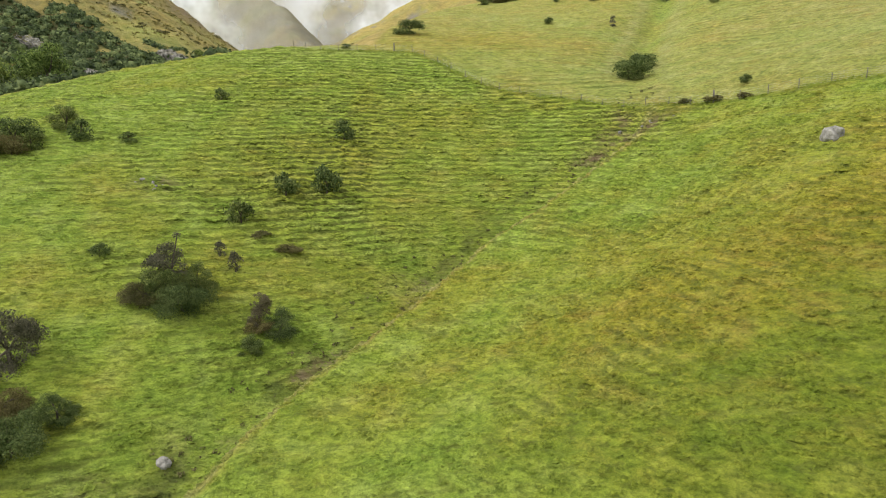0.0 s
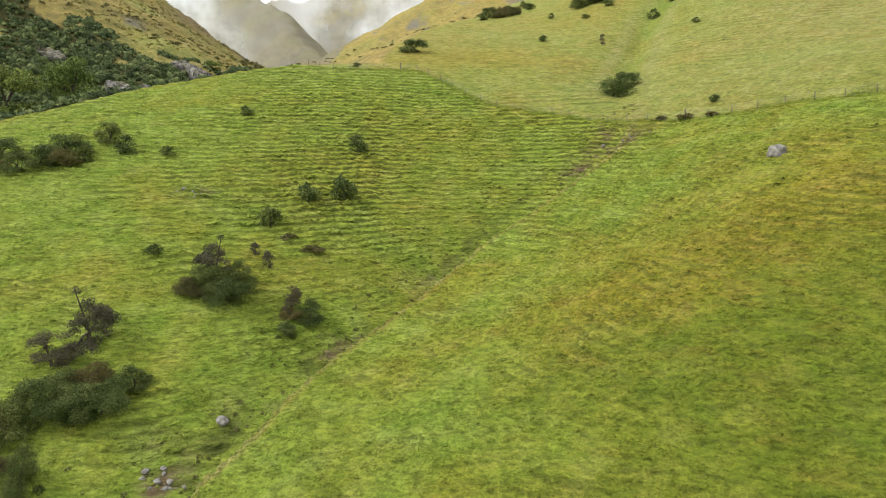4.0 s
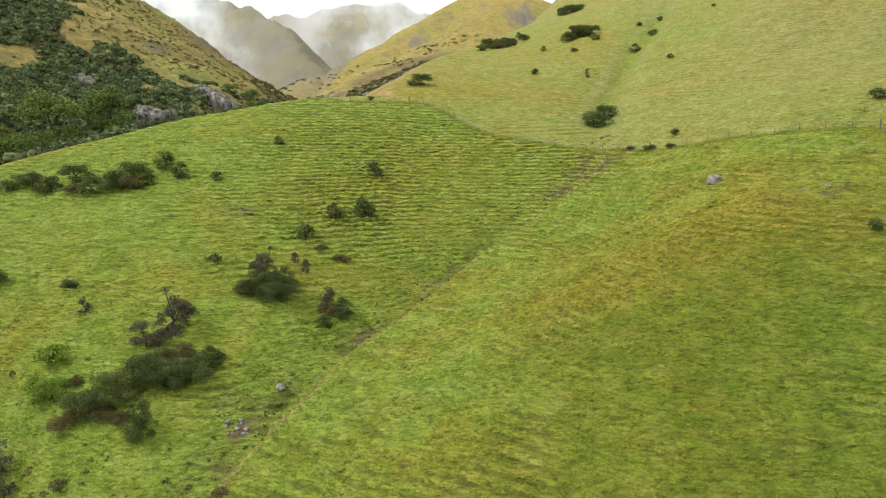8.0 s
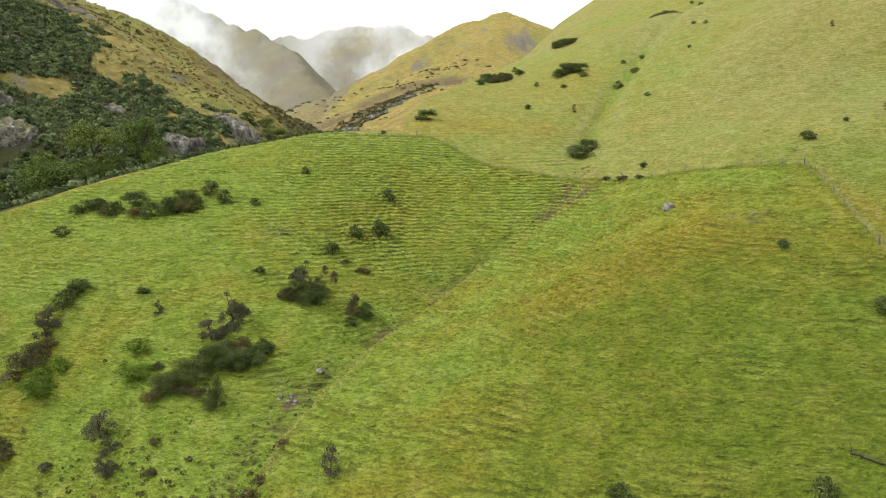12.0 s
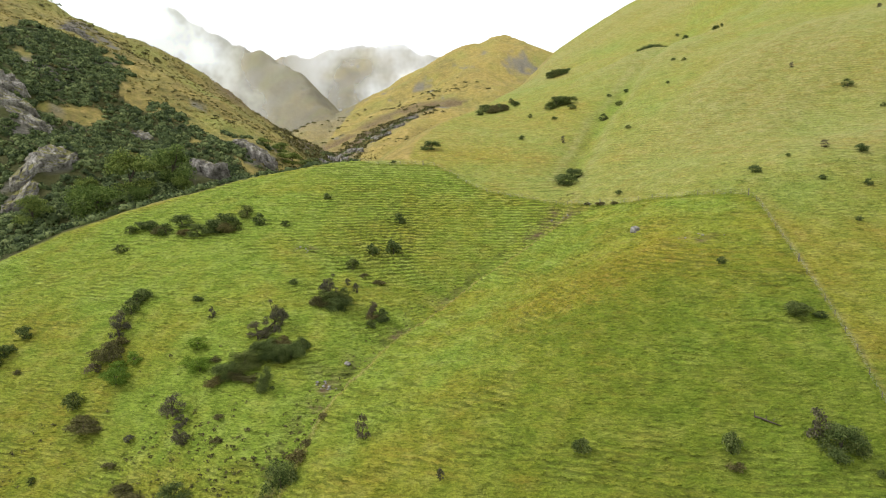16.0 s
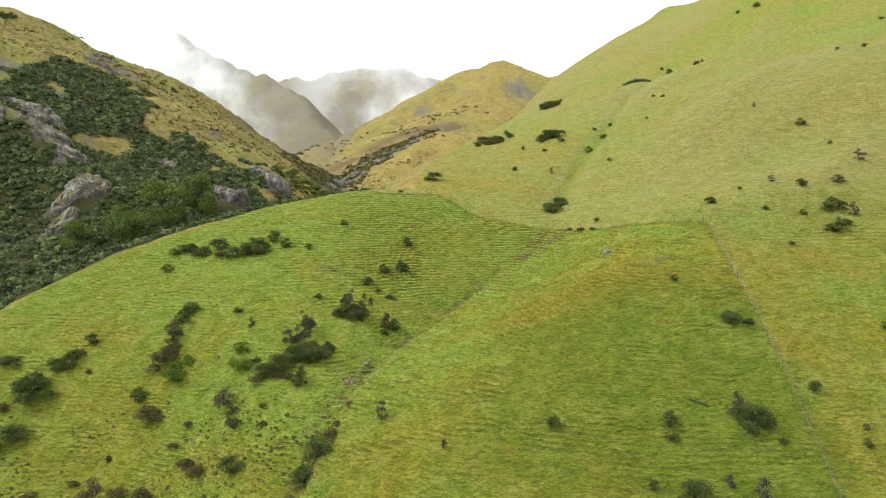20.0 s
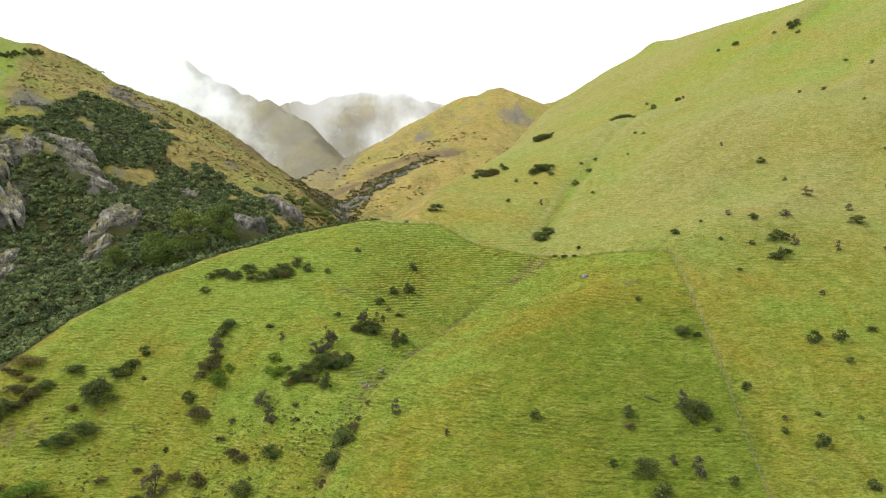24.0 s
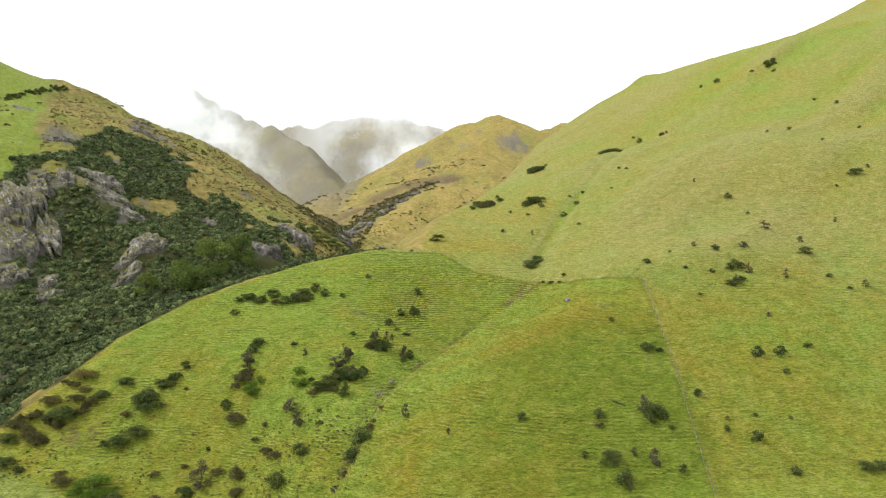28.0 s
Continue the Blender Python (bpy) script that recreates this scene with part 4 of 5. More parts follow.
# thickets that close up the gaps between the single shrubs
THICKET_SHRUBS = [
    (-66.3, 58.6, 2.6, 2.2, "d"), (-67.4, 53.6, 3.4, 3.2, "t"), (-65.2, 49.8, 2.8, 2.0, "b"), (-68.2, 45.4, 3.2, 2.2, "t"), (-63.4, 45.0, 3.0, 2.0, "g"),
    (-97.2, 44.2, 3.6, 3.0, "d"), (-89.2, 51.6, 3.2, 2.8, "d"), (-99.4, 40.2, 2.6, 1.8, "b"), (-101, 31.2, 2.6, 1.7, "d"), (-94.2, 35.6, 2.8, 2.0, "b"),
    (-37.4, 46.2, 4.2, 4.4, "t"), (-32.4, 44.0, 3.2, 3.2, "b"), (-42.5, 37.4, 3.4, 2.4, "b"), (-28.4, 43.6, 2.6, 2.4, "d"), (-36, 36.2, 2.4, 1.8, "b"),
    (-28.9, 9.4, 2.4, 1.9, "b"), (-31, 6.2, 2.2, 1.6, "t"), (-22.8, 20.4, 1.8, 1.2, "b"), (-21.2, 24.8, 1.4, 1.0, "b"), (-38.2, 26.4, 1.8, 1.3, "b"),
    (-39.4, 30.2, 1.6, 1.1, "b"), (-55.4, 32.2, 2.0, 1.4, "t"), (-57.2, 29.4, 2.4, 1.3, "b"), (-76.2, 26.8, 2.0, 1.2, "b"), (-83.4, 24.2, 2.6, 1.4, "b"),
]
# the dark hedge across the meadow above the gorge, and bushes on the shoulder of the cone hill
HEDGE_SHRUBS = [(-325 - 0.012 * k * k, 315 + 5.2 * k, 5.0 + (k * 7 % 4), 3.2 + (k * 5 % 3) * 0.5, "d") for k in range(15) if k % 6 != 4]
FRINGE_SHRUBS = [
    (-46, 31.4, 2.4, 2.2, "t"), (-50, 22, 3.4, 2.2, "b"), (-58, 16, 3.8, 2.6, "b"), (-66, 24, 3, 2, "b"),
    (-73, 19, 4, 3, "d"), (-80, 17, 3.8, 2.6, "b"), (-90, 15, 5, 3.4, "d"), (-100, 16, 4.6, 3, "g"), (-113, 40, 4.4, 3, "b"),
    (-124, 44, 5, 3.2, "b"), (-116, 48, 3.8, 2.6, "y"), (-122, 36, 6, 4, "b"), (-129, 32, 5, 3.4, "d"), (-108, 22, 3, 1.8, "b"),
    (33.5, 89.5, 1.6, 0.9, "b"), (36, 86, 2, 1, "b"), (38.6, 83, 1.6, 0.9, "b"), (-20.4, 70, 1.6, 1.2, "b"), (-17, 68.5, 2.6, 0.9, "b"),
]

shrub_rng = np.random.default_rng(5)
for group in (HILLSIDE_SHRUBS, LEFT_SHRUBS, LOWER_SHRUBS, SPUR_SHRUBS, PADDOCK_SHRUBS, SLOPE_SHRUBS, UPPER_SHRUBS, EDGE_SHRUBS, THICKET_SHRUBS, HEDGE_SHRUBS, FRINGE_SHRUBS):
    for x, y, w, h, kind in group:
        plant(shrub_rng, x, y, w * 1.12, h * 1.12, kind)


# ---- the wire fence ----
def build_fence():
    fence = tagged(new("wire_fence"), "old wire fence with weathered wooden posts across the pasture", "fence")
    legs = np.array(FENCE)
    seg = np.hypot(*np.diff(legs, axis=0).T)
    run = np.concatenate([[0], np.cumsum(seg)])
    at = np.arange(0, run[-1], 3.4)
    px, py = np.interp(at, run, legs[:, 0]), np.interp(at, run, legs[:, 1])
    pz = land_heights(px, py)
    fence.location = (px[0], py[0], pz[0])
    origin = np.array([px[0], py[0], pz[0]])
    co, f = tube([(0, 0, -0.5), (0, 0, 0.6), (0.01, 0, 1.22), (0.01, 0, 1.25)], (0.06, 0.058, 0.054, 0.025), 7)
    slim = mesh_from("post", co, f, POST_WOOD, True)
    co, f = tube([(0, 0, -0.6), (0, 0, 0.9), (0, 0, 1.62), (0, 0, 1.66)], (0.13, 0.125, 0.12, 0.06), 9)
    stout = mesh_from("strainer_post", co, f, POST_WOOD, True)
    rng = random.Random(3)
    corner = int(np.argmin(np.hypot(px - 62.5, py - 63.8)))
    for k in range(len(at)):
        strong = k == corner or k % 17 == 6
        ob = part("strainer_post" if strong else "post", stout if strong else slim, fence)
        ob.location = Vector((px[k], py[k], pz[k])) - Vector(origin)
        ob.rotation_euler = (rng.uniform(-0.05, 0.05), rng.uniform(-0.05, 0.05), rng.uniform(0, 6))
        ob.scale = (1, 1, rng.uniform(0.84, 1.0))
    for h in (0.22, 0.45, 0.68, 0.9, 1.12):
        pts = [tuple(np.array((px[k], py[k], pz[k] + h + rng.uniform(-0.02, 0.02))) - origin) for k in range(len(at))]
        co, f = tube(pts, [0.006] * len(pts), 3)
        part("wire", mesh_from("wire", co, f, WIRE), fence)


build_fence()


# ---- the gorge: trees, scrub and crags on its far wall ----
GORGE_TREES = [(-123, 147, 19, 15, "n"), (-118.5, 165, 17, 18, "f"), (-110, 181, 15, 17, "f"), (-104, 174, 8, 7, "n"), (-113, 158, 8, 8, "n"), (-133, 160, 10, 9, "f"),
               (-140, 140, 12, 10, "f"), (-72, 205, 9, 8, "f"), (-66, 190, 9, 9, "f"), (-118, 190, 9, 8, "f"),
               (-91, 272, 9, 6, "f"), (-84, 268, 10, 7, "f"), (-80, 284, 10, 7, "f"), (-78, 297, 9, 6, "f"), (-86, 258, 8, 6, "f"), (-74, 306, 8, 5, "f"), (-97, 262, 7, 5, "f")]
for x, y, w, h, kind in GORGE_TREES:
    plant(shrub_rng, x, y, w, h, kind)


def clump_field(rng, xs, ys, radii, quads, leaf_size, squash=0.8):
    """Leafy mounds at many places, joined: arrays of corners and quads."""
    n = len(xs)
    zs = land_heights(xs, ys)
    d = rng.normal(size=(n, quads, 3))
    d /= np.linalg.norm(d, axis=2)[..., None]
    d[..., 2] = np.abs(d[..., 2]) * 0.95 - 0.05
    r = radii[:, None] * (0.72 + 0.3 * rng.random((n, quads))) * (1 + 0.25 * np.sin(4 * d[..., 0] + xs[:, None]) * np.cos(5 * d[..., 1] + ys[:, None]))
    c = np.stack([xs, ys, zs], -1)[:, None] + d * r[..., None] * np.array([1, 1, squash])
    a = rng.normal(size=(n, quads, 3))
    a -= 0.75 * (a * d).sum(2)[..., None] * d
    a /= np.linalg.norm(a, axis=2)[..., None]
    b = np.cross(a, d + 0.45 * rng.normal(size=(n, quads, 3)))
    b /= np.linalg.norm(b, axis=2)[..., None]
    s = (leaf_size * radii[:, None] * (0.6 + 0.8 * rng.random((n, quads))))[..., None]
    v = np.stack([c - a * s, c + b * s * 0.6, c + a * s, c - b * s * 0.6 + np.cross(a, b) * s * 0.3], 2)
    return v.reshape(-1, 3), np.arange(n * quads * 4).reshape(-1, 4)


def mound_field(rng, xs, ys, radii, squash=0.9):
    """Knobbly closed crowns at many places, joined: arrays of corners and triangles."""
    n, k = len(xs), 9
    zs = land_heights(xs, ys)
    spin = 2 * np.pi * (np.arange(k) + rng.random((n, 1))) / k
    rings = []
    for height, reach in ((-0.35, 0.95), (0.25, 1.0), (0.68, 0.68)):
        r = radii[:, None] * reach * (0.62 + 0.62 * rng.random((n, k)))
        h = radii[:, None] * squash * (height + 0.30 * rng.normal(size=(n, k)))
        rings.append(np.stack([xs[:, None] + r * np.cos(spin), ys[:, None] + r * np.sin(spin), zs[:, None] + h], -1))
    top = np.stack([xs + 0.15 * radii * rng.normal(size=n), ys, zs + radii * squash * (0.9 + 0.25 * rng.random(n))], -1)
    co = np.concatenate(rings + [top[:, None]], 1).reshape(-1, 3)
    start, i = np.arange(n)[:, None] * (3 * k + 1), np.arange(k)
    j = (i + 1) % k
    tris = []
    for low in (0, k):
        tris += [np.stack([start + low + i, start + low + j, start + low + k + j], -1), np.stack([start + low + i, start + low + k + j, start + low + k + i], -1)]
    tris.append(np.stack([start + 2 * k + i, start + 2 * k + j, np.broadcast_to(start + 3 * k, (n, k))], -1))
    return co, np.concatenate(tris, 1).reshape(-1, 3)


def build_scrub():
    rng = np.random.default_rng(21)
    x, y = rng.uniform(-255, -28, 60000), rng.uniform(14, 325, 60000)
    gap = fractal(x, y, 26.0, 3, 71)
    keep = in_area(x + 9 * fractal(x, y, 18.0, 3, 72), y + 9 * fractal(x, y, 18.0, 3, 73), BUSH_AREA) & (gap > -0.7) & (relief(x, y)[1] > 1.5)
    for cx, cy, r in ((-153, 266, 7), (-140, 258, 7), (-127, 249, 7), (-116, 238, 6), (-114, 260, 5), (-107, 264, 4), (-184, 291, 6), (-196, 318, 6), (-98, 262, 4)):
        keep |= np.hypot(x - cx, y - cy) < r * (1 + 0.4 * gap)
    for cx, cy, w, h, d, lean in CRAGS:
        keep &= np.hypot((x - cx - 0.2 * lean * h * (cy - y) / h) / (0.5 * w), (y - cy + 0.15 * h) / (0.55 * h)) > 0.85 + 0.4 * gap
    keep &= np.hypot(x + 166, (y - 266)) > 9
    keep &= np.hypot((x + 99) / 9, (y - 192) / 12) > 1
    x, y = x[keep][:13500], y[keep][:13500]
    size = 0.75 + 1.7 * rng.random(len(x)) ** 1.8
    co, f = mound_field(rng, x, y, 0.80 * size, 0.8)
    tagged(new("scrub_crowns", mesh_from("scrub_crowns", co, f, LEAF_BUSH)), "close dark green crowns of the gorge scrub", "scrub", kind="stuff")
    co, f = clump_field(rng, x, y, 1.08 * size, 34, 0.19, 0.95)
    tagged(new("gorge_scrub", mesh_from("gorge_scrub", co, f, LEAF_BUSH)), "dense dark green native scrub covering the gorge wall", "scrub", kind="stuff")
    # scattered bushes on the open tussock and along the rock band
    x, y = rng.uniform(-330, 60, 9000), rng.uniform(60, 900, 9000)
    z, past, cross, beyond, g, ga = relief(x, y)
    sd, sa = line_distance(x, y, SCREE)
    keep = (past > 8) & (((fractal(x, y, 40.0, 3, 75) > np.where(y < 420, 0.30, 0.6)) & (rng.random(9000) < 0.6)) | ((np.abs(sd - 6 + 10 * rough(x, y, 30.0, 78) - 10) < 30) & (y > 380) & (rng.random(9000) < 0.8)) | (rng.random(9000) < 0.03))
    x, y = x[keep][:2300], y[keep][:2300]
    co, f = clump_field(rng, x, y, rng.uniform(0.6, 1.8, len(x)) * (1 + y / 1100) * np.where(np.abs(line_distance(x, y, SCREE)[0] - 14) < 32, 1.5, 1.0), 40, 0.28, 0.6)
    tagged(new("tussock_scrub", mesh_from("tussock_scrub", co, f, LEAF_BROWN)), "scattered brownish scrub on the open tussock faces", "scrub", kind="stuff")
    # dark scrub among the rocks of the slanting band
    x, y = rng.uniform(-150, 0, 9000), rng.uniform(380, 740, 9000)
    sd, sa = line_distance(x, y, SCREE)
    keep = (np.abs(sd - 6 + 5 * rough(x, y, 25.0, 83)) < 10) & (fractal(x + y, y - x, 22.0, 3, 84) > -0.25)
    x, y = x[keep][:900], y[keep][:900]
    co, f = clump_field(rng, x, y, rng.uniform(0.9, 2.3, len(x)), 36, 0.24, 0.75)
    tagged(new("rock_scrub", mesh_from("rock_scrub", co, f, LEAF_BUSH)), "dark scrub among the rocks of a slanting band", "scrub", kind="stuff")
    # tussock grass all over the open faces of the gorge wall
    x, y = rng.uniform(-330, -60, 16000), rng.uniform(120, 560, 16000)
    z, past, cross, beyond, g, ga = relief(x, y)
    keep = (past > 8) & (cross > 0) & ~in_area(x, y, BUSH_AREA) & (x > -245 - 0.526 * (y - 225)) & (fractal(x, y, 18.0, 3, 79) > -0.5)
    x, y = x[keep][:6500], y[keep][:6500]
    co, f = clump_field(rng, x, y, 0.35 + 0.8 * rng.random(len(x)) ** 2, 14, 0.42, 0.8)
    tagged(new("tussock_grass", mesh_from("tussock_grass", co, f, LEAF_YELLOW)), "tawny tussock grass on the steep open faces", "tussock", kind="stuff")
    # low rough growth along the gully and on the lower left of the slope
    x, y = rng.uniform(-125, 40, 40000), rng.uniform(2, 100, 40000)
    z, past, cross, beyond, g, ga = relief(x, y)
    patch = fractal(x, y, 9.0, 3, 77)
    low = np.clip((48 - y) / 25, 0, 1) * np.clip((-18 - x) / 12, 0, 1)
    keep = (past < -3) & (((np.abs(g + 1.8) < 2.6) & (rng.random(40000) < 0.3)) | (rng.random(40000) < (0.06 + 0.34 * (patch > 0.25)) * low))
    x, y = x[keep][:3000], y[keep][:3000]
    co, f = clump_field(rng, x, y, (0.13 + 0.36 * rng.random(len(x)) ** 2.2) * np.where(x > -22, 0.7, 1.0), 22, 0.36, 0.9)
    tagged(new("gully_rushes", mesh_from("gully_rushes", co, f, LEAF_BROWN)), "low brown rushes and weeds along the gully", "rushes", kind="stuff")


def build_crag(x, y, w, h, d, lean, seed, slabs=34):
    """A jointed schist face: steep slabs that break out of the slope, each sheer below and let into the hill above."""
    rng = np.random.default_rng(300 + seed)
    nu, nv = 66, 78
    u, v = np.meshgrid(np.linspace(-1, 1, nu), np.linspace(-1, 1, nv))
    au, av = u * w * 0.60, v * h * 0.60
    ragged = 1 + 0.22 * fractal(au + 17.0 * seed, av, 0.45 * min(w, h), 2, 87)
    out = np.full(u.shape, -0.6 * d)
    for k in range(slabs):
        r, t = math.sqrt(rng.random()) * 0.86, 2 * math.pi * rng.random()
        cu, cv = 0.5 * w * r * math.cos(t), 0.5 * h * r * math.sin(t)
        tilt = 0.30 + 0.12 * rng.normal()
        p = (au - cu) * math.cos(tilt) + (av - cv) * math.sin(tilt)
        q = (av - cv) * math.cos(tilt) - (au - cu) * math.sin(tilt)
        a, b = w * (0.07 + 0.13 * rng.random() ** 1.5), h * (0.12 + 0.24 * rng.random() ** 1.4)
        top = d * (0.95 - 0.4 * r) * rng.uniform(0.25, 1.0) + p * rng.uniform(-0.9, 0.7) - q * rng.uniform(0.2, 0.8)
        hit = (np.abs(p) < a * ragged * (1 + 0.3 * q / b)) & (np.abs(q + 0.3 * p) < b * ragged)
        out = np.where(hit, np.maximum(out, top), out)
    out = out + 0.05 * d * fractal(au + seed * 31.0, av, 1.4, 3, 88)
    edge = np.clip((np.hypot(u, v) - 0.82) / 0.2, 0, 1)
    out = out * (1 - edge) - 0.7 * d * edge
    across, away = (0.89, 0.45), (-0.45, 0.89)
    au = au - lean * av
    px = x + across[0] * au + away[0] * av * 0.85
    py = y + across[1] * au + away[1] * av * 0.85
    pz = land_heights(px.ravel(), py.ravel()).reshape(px.shape)
    px, py, pz = px - 0.55 * away[0] * out, py - 0.55 * away[1] * out, pz + 0.50 * out
    base = np.array([x, y, land_height(x, y)])
    co = np.stack([px.ravel(), py.ravel(), pz.ravel()], -1) - base
    i, j = np.meshgrid(np.arange(nv - 1), np.arange(nu - 1), indexing="ij")
    quads = np.stack([i * nu + j, i * nu + j + 1, (i + 1) * nu + j + 1, (i + 1) * nu + j], -1).reshape(-1, 4)
    ob = new("rock_crag", mesh_from("rock_crag", co, quads, ROCK))
    ob.location = base
    return tagged(ob, "weathered grey schist crag on the gorge wall", "rock", group="crags in the gorge")


build_scrub()
for k, crag in enumerate(CRAGS):
    build_crag(*crag, k)
ROCK_BAND = [(-88, 402, 9, 22, 3.5, 0.0), (-97, 436, 9, 30, 3.5, 0.1), (-101, 480, 8, 34, 3, 0.1), (-100, 525, 9, 34, 3.5, 0.0), (-94, 566, 10, 34, 3.5, 0.2), (-86, 612, 10, 40, 4, 0.2),
             (-76, 655, 11, 34, 4, 0.3), (-62, 684, 10, 26, 3.5, 0.5), (-46, 704, 10, 24, 3, 0.5)]
for k, crag in enumerate(ROCK_BAND):
    build_crag(*crag, 40 + k, 34)


# ---- boulders and loose stones on the pasture ----
def build_stone(name, x, y, w, h, seed, label):
    bm = bmesh.new()
    bmesh.ops.create_icosphere(bm, subdivisions=4 if w > 1 else 3, radius=0.5)
    off = Vector((seed * 3.1, seed * 1.7, 0.4))
    for v in bm.verts:
        d = 1 + 0.32 * noise.noise(v.co * 2.2 + off) + 0.12 * noise.noise(v.co * 6 + off)
        c = v.co * d
        c.z = max(c.z, -0.45) if c.z < 0 else c.z * (0.8 if c.z > 0.3 else 1)
        v.co = Vector((c.x * w, c.y * w * 0.75, c.z * h * 1.3))
    me = bpy.data.meshes.new(name)
    bm.to_mesh(me)
    bm.free()
    me.materials.append(STONE)
    ob = new(name, me)
    ob.location = (x, y, land_height(x, y) + 0.02 * h)
    ob.rotation_euler = (0.15, 0.1, seed)
    return tagged(ob, label, "rock", group="stones on the pasture" if name == "stone" else "")


build_stone("boulder", 37.2, 61.2, 2.5, 1.5, 1.3, "large pale grey boulder on the grassy spur")
build_stone("boulder", -20.1, 41.9, 1.25, 0.8, 2.6, "rounded grey boulder beside the gully")
stone_rng = random.Random(9)
for cx, cy, spread, count in ((-34.3, 75.4, 2.2, 9), (45.5, 49.8, 3.0, 9), (-23.2, 35.4, 2.4, 12), (27, 88, 3.0, 6), (-110, 33.5, 3.5, 9)):
    for k in range(count):
        w = stone_rng.uniform(0.25, 0.75)
        build_stone("stone", cx + stone_rng.gauss(0, spread * 0.5), cy + stone_rng.gauss(0, spread * 0.35), w, w * 0.6, stone_rng.uniform(0, 6), "small pale stone lying in the grass")


# ---- a fallen dead branch on the spur ----
def build_branch(x, y):
    base = tagged(new("fallen_branch"), "dead grey branch lying on the grassy spur", "branch")
    base.location = (x, y, land_height(x, y))
    drop = [land_height(x + d, y - 0.3 * d) - land_height(x, y) for d in (-1.0, 0.0, 1.0, 2.2)]
    co, f = tube([(-1.0, 0.3, drop[0] + 0.15), (0, 0, drop[1] + 0.28), (1.0, -0.3, drop[2] + 0.2), (2.2, -0.66, drop[3] + 0.12)], (0.16, 0.14, 0.10, 0.04), 7)
    part("bough", mesh_from("bough", co, f, BARK, True), base)
    for px, lean, up in ((-0.85, -0.25, 1.5), (0.3, 0.2, 0.7), (1.2, 0.3, 0.5)):
        co, f = tube([(px, -0.3 * px, 0.12), (px + 0.4 * lean, -0.3 * px, 0.5 * up), (px + lean, -0.3 * px + 0.1, up)], (0.09, 0.06, 0.02), 6)
        part("twig", mesh_from("twig", co, f, BARK, True), base)


build_branch(40.0, 11.4)


# ---- grass: small matted tufts that droop downhill, all over the near pasture ----
def build_grass():
    rng = np.random.default_rng(33)
    n = 330000
    y = -8 + 134 * rng.random(n) ** 1.15
    x = rng.uniform(-1, 1, n) * np.minimum((y + 150) * 0.62, 116)
    z, past, cross, beyond, g, ga = relief(x, y)
    fence, fa = line_distance(x, y, FENCE)
    clump = fractal(0.8 * x, 0.6 * y + 1.5 * z, 1.6, 2, 90)
    keep = (past < -2) & (cross < -2) & ((fence < 0.4) | (y < 72)) & (clump > -0.75 + 0.9 * rng.random(n))
    x, y = x[keep][:125000], y[keep][:125000]
    n, k = len(x), 6
    z = land_heights(x, y)
    size = 0.13 + 0.20 * rng.random(n) ** 1.7
    a = (np.arange(k) + 0.8 * rng.random((n, k))) * 2 * np.pi / k
    r = size[:, None] * (0.55 + 0.8 * rng.random((n, k)))
    rx, ry = x[:, None] + 1.45 * r * np.cos(a), y[:, None] + r * np.sin(a)
    rise = 0.46 * (ry - y[:, None])
    rim = np.stack([rx, ry, z[:, None] + rise - 0.07], -1)
    top = np.stack([x + 0.3 * size * rng.normal(size=n), y - 0.30 * size, z + size * rng.uniform(0.45, 1.0, n)], -1)
    co = np.concatenate([rim, top[:, None]], 1).reshape(-1, 3)
    start = np.arange(n)[:, None] * (k + 1)
    i = np.arange(k)
    tri = np.stack([start + i, start + (i + 1) % k, np.broadcast_to(start + k, (n, k))], -1).reshape(-1, 3)
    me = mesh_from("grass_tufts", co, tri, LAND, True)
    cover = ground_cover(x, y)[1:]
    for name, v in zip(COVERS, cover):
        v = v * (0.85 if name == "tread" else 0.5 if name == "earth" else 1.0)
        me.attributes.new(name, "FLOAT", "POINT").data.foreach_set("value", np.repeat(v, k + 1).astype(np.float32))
    tagged(new("grass_tufts", me), "matted green and straw grass tufts on the slope", "grass", kind="stuff")


build_grass()


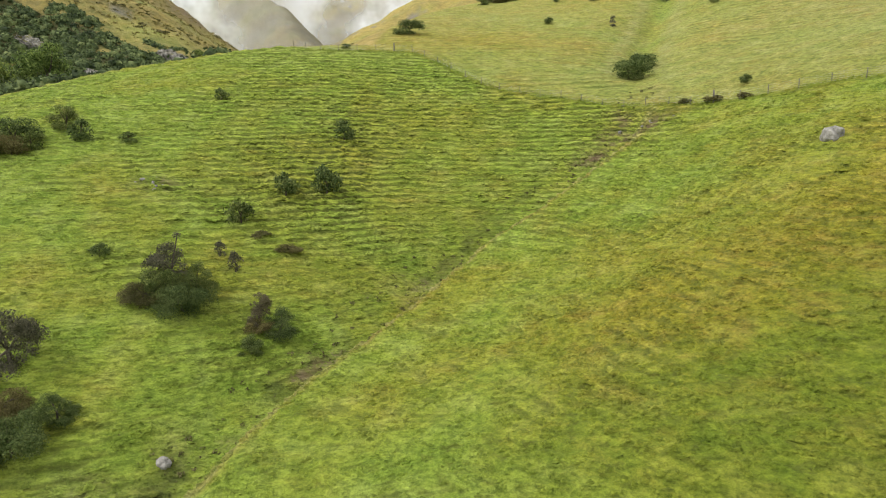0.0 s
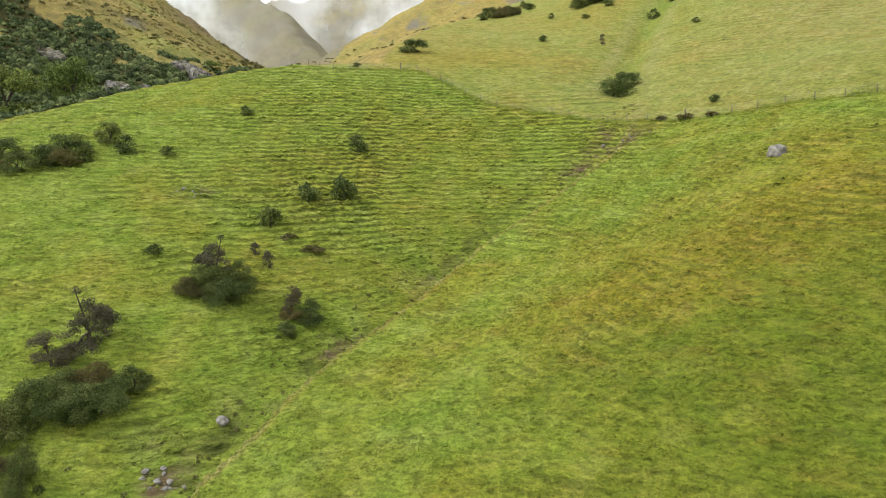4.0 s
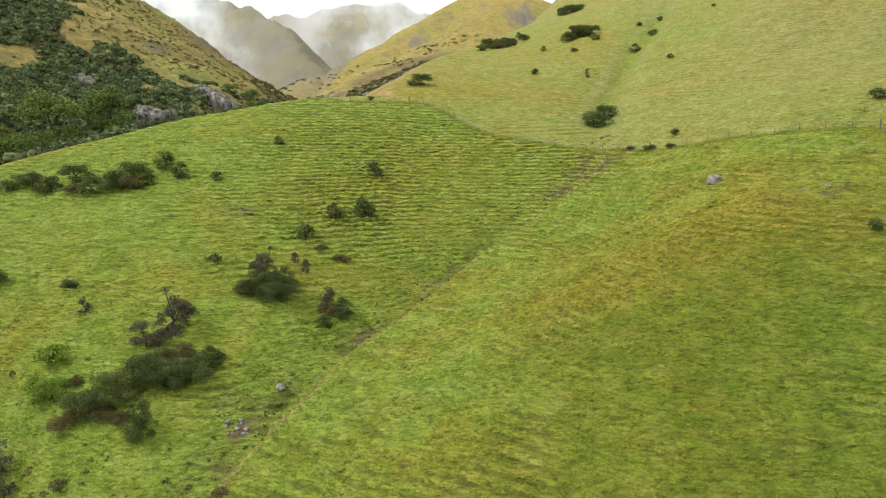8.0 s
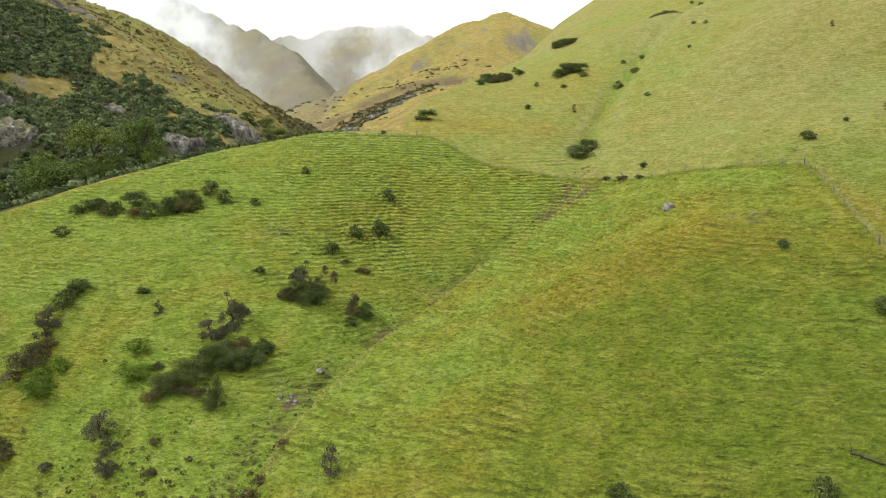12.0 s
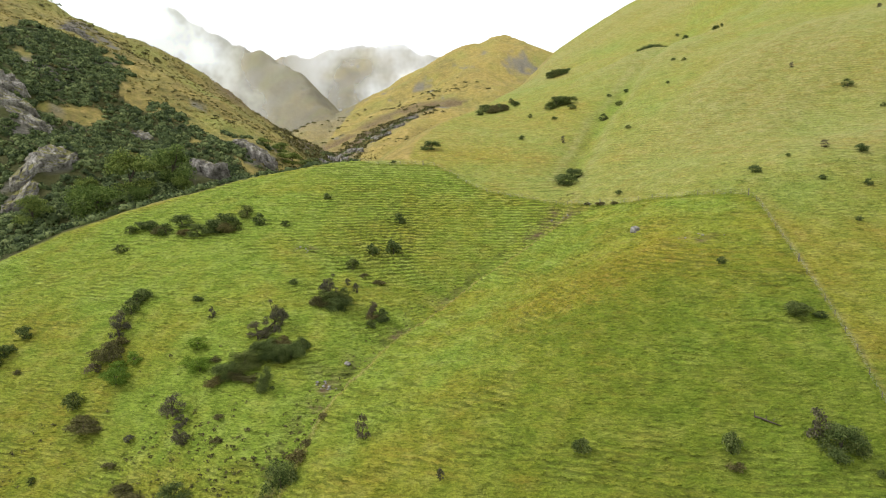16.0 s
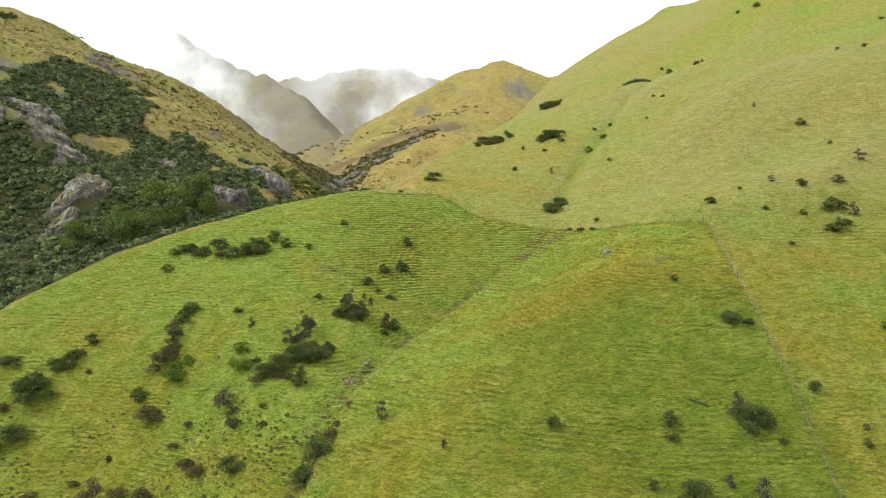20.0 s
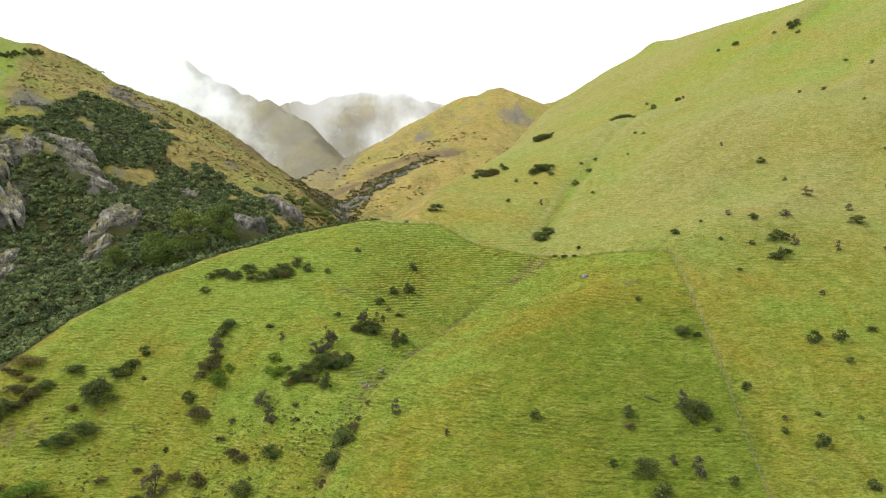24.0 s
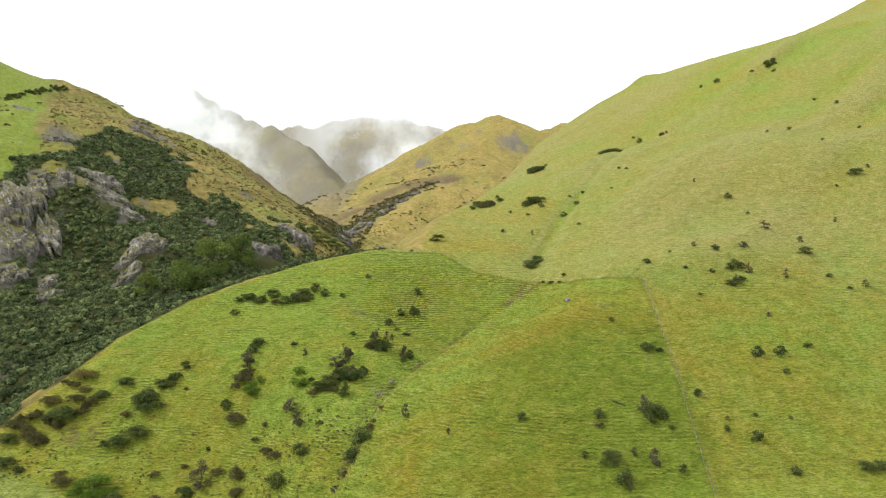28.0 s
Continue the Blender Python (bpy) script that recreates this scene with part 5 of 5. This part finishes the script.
# ---- low cloud hanging on the far mountains ----
def mist_material(name, scale, low, high, seed, peak):
    m = bpy.data.materials.new(name)
    m.use_nodes = True
    n, l = m.node_tree.nodes, m.node_tree.links
    n.clear()
    out, mx = n.new("ShaderNodeOutputMaterial"), n.new("ShaderNodeMixShader")
    clear, white, through_it, body = n.new("ShaderNodeBsdfTransparent"), n.new("ShaderNodeBsdfDiffuse"), n.new("ShaderNodeBsdfTranslucent"), n.new("ShaderNodeAddShader")
    for s in (white, through_it):
        s.inputs["Color"].default_value = (0.76, 0.80, 0.87, 1)
    co, mp = n.new("ShaderNodeTexCoord"), n.new("ShaderNodeMapping")
    mp.inputs["Location"].default_value = (seed, seed * 0.7, 0)
    l.new(co.outputs["Object"], mp.inputs["Vector"])
    f = noise_node(n, l, scale, 4, mp.outputs[0], 0.55)
    a = n.new("ShaderNodeAttribute")
    a.attribute_name = "body"
    soft = math_node(n, l, "ADD", f, math_node(n, l, "SUBTRACT", a.outputs["Fac"], 0.5))
    r = n.new("ShaderNodeMapRange")
    r.interpolation_type = "SMOOTHSTEP"
    r.inputs[1].default_value, r.inputs[2].default_value, r.inputs[3].default_value, r.inputs[4].default_value = low, high, 0.0, peak
    l.new(soft, r.inputs[0])
    edge = n.new("ShaderNodeAttribute")
    edge.attribute_name = "fringe"
    l.new(math_node(n, l, "MULTIPLY", r.outputs[0], edge.outputs["Fac"]), mx.inputs[0])
    l.new(white.outputs[0], body.inputs[0])
    l.new(through_it.outputs[0], body.inputs[1])
    l.new(clear.outputs[0], mx.inputs[1])
    l.new(body.outputs[0], mx.inputs[2])
    l.new(mx.outputs[0], out.inputs["Surface"])
    return m


def build_mist(name, y, x0, x1, z0, z1, lumps, floor_value, mat, label):
    """A billowing sheet of cloud; lumps: (x, z, half width, half height, thickness) where it gathers."""
    nx, nz = 60, 40
    u, v = np.meshgrid(np.linspace(0, 1, nx), np.linspace(0, 1, nz))
    x, z = x0 + (x1 - x0) * u, z0 + (z1 - z0) * v
    body = np.full(x.shape, floor_value)
    for cx, cz, a, b, k in lumps:
        body += k * np.exp(-((x - cx) / a) ** 2 - ((z - cz) / b) ** 2)
    fringe = np.clip(8 * u * (1 - u), 0, 1) * np.clip(8 * v * (1 - v), 0, 1)
    yy = y + 12 * fractal(x, z, 400.0, 2, 95)
    co = np.stack([x.ravel(), yy.ravel(), z.ravel()], -1) - np.array([x0, y, z0])
    i, j = np.meshgrid(np.arange(nz - 1), np.arange(nx - 1), indexing="ij")
    quads = np.stack([i * nx + j, i * nx + j + 1, (i + 1) * nx + j + 1, (i + 1) * nx + j], -1).reshape(-1, 4)
    me = mesh_from(name, co, quads, mat, True)
    for key, val in (("body", body), ("fringe", fringe)):
        me.attributes.new(key, "FLOAT", "POINT").data.foreach_set("value", val.astype(np.float32).ravel())
    ob = new(name, me)
    ob.location = (x0, y, z0)
    return tagged(ob, label, "cloud", kind="structure")


MIST_NEAR = mist_material("low_cloud", 0.0100, 0.36, 0.98, 3.0, 0.90)
MIST_FAR = mist_material("mountain_mist", 0.0052, 0.36, 0.92, 11.0, 0.94)
build_mist("backdrop_cloud", 880, -1300, -200, 40, 800, [(-362, 262, 40, 26, 0.30), (-315, 222, 30, 22, 0.08), (-448, 290, 64, 38, 0.28), (-510, 345, 90, 55, 0.36), (-600, 400, 110, 90, 0.4), (-720, 460, 160, 140, 0.6)], 0.55, MIST_NEAR,
           "low white cloud drifting over the dark mountain")
build_mist("backdrop_mist", 1750, -520, 1700, 180, 1150, [(-407, 367, 60, 120, 0.36), (-47, 319, 90, 70, 0.36), (-308, 503, 130, 48, 0.34), (-113, 512, 130, 44, 0.34), (261, 505, 260, 90, 0.5), (0, 900, 1500, 260, 0.6)], 0.56, MIST_FAR,
           "pale mist veiling the farthest mountains")
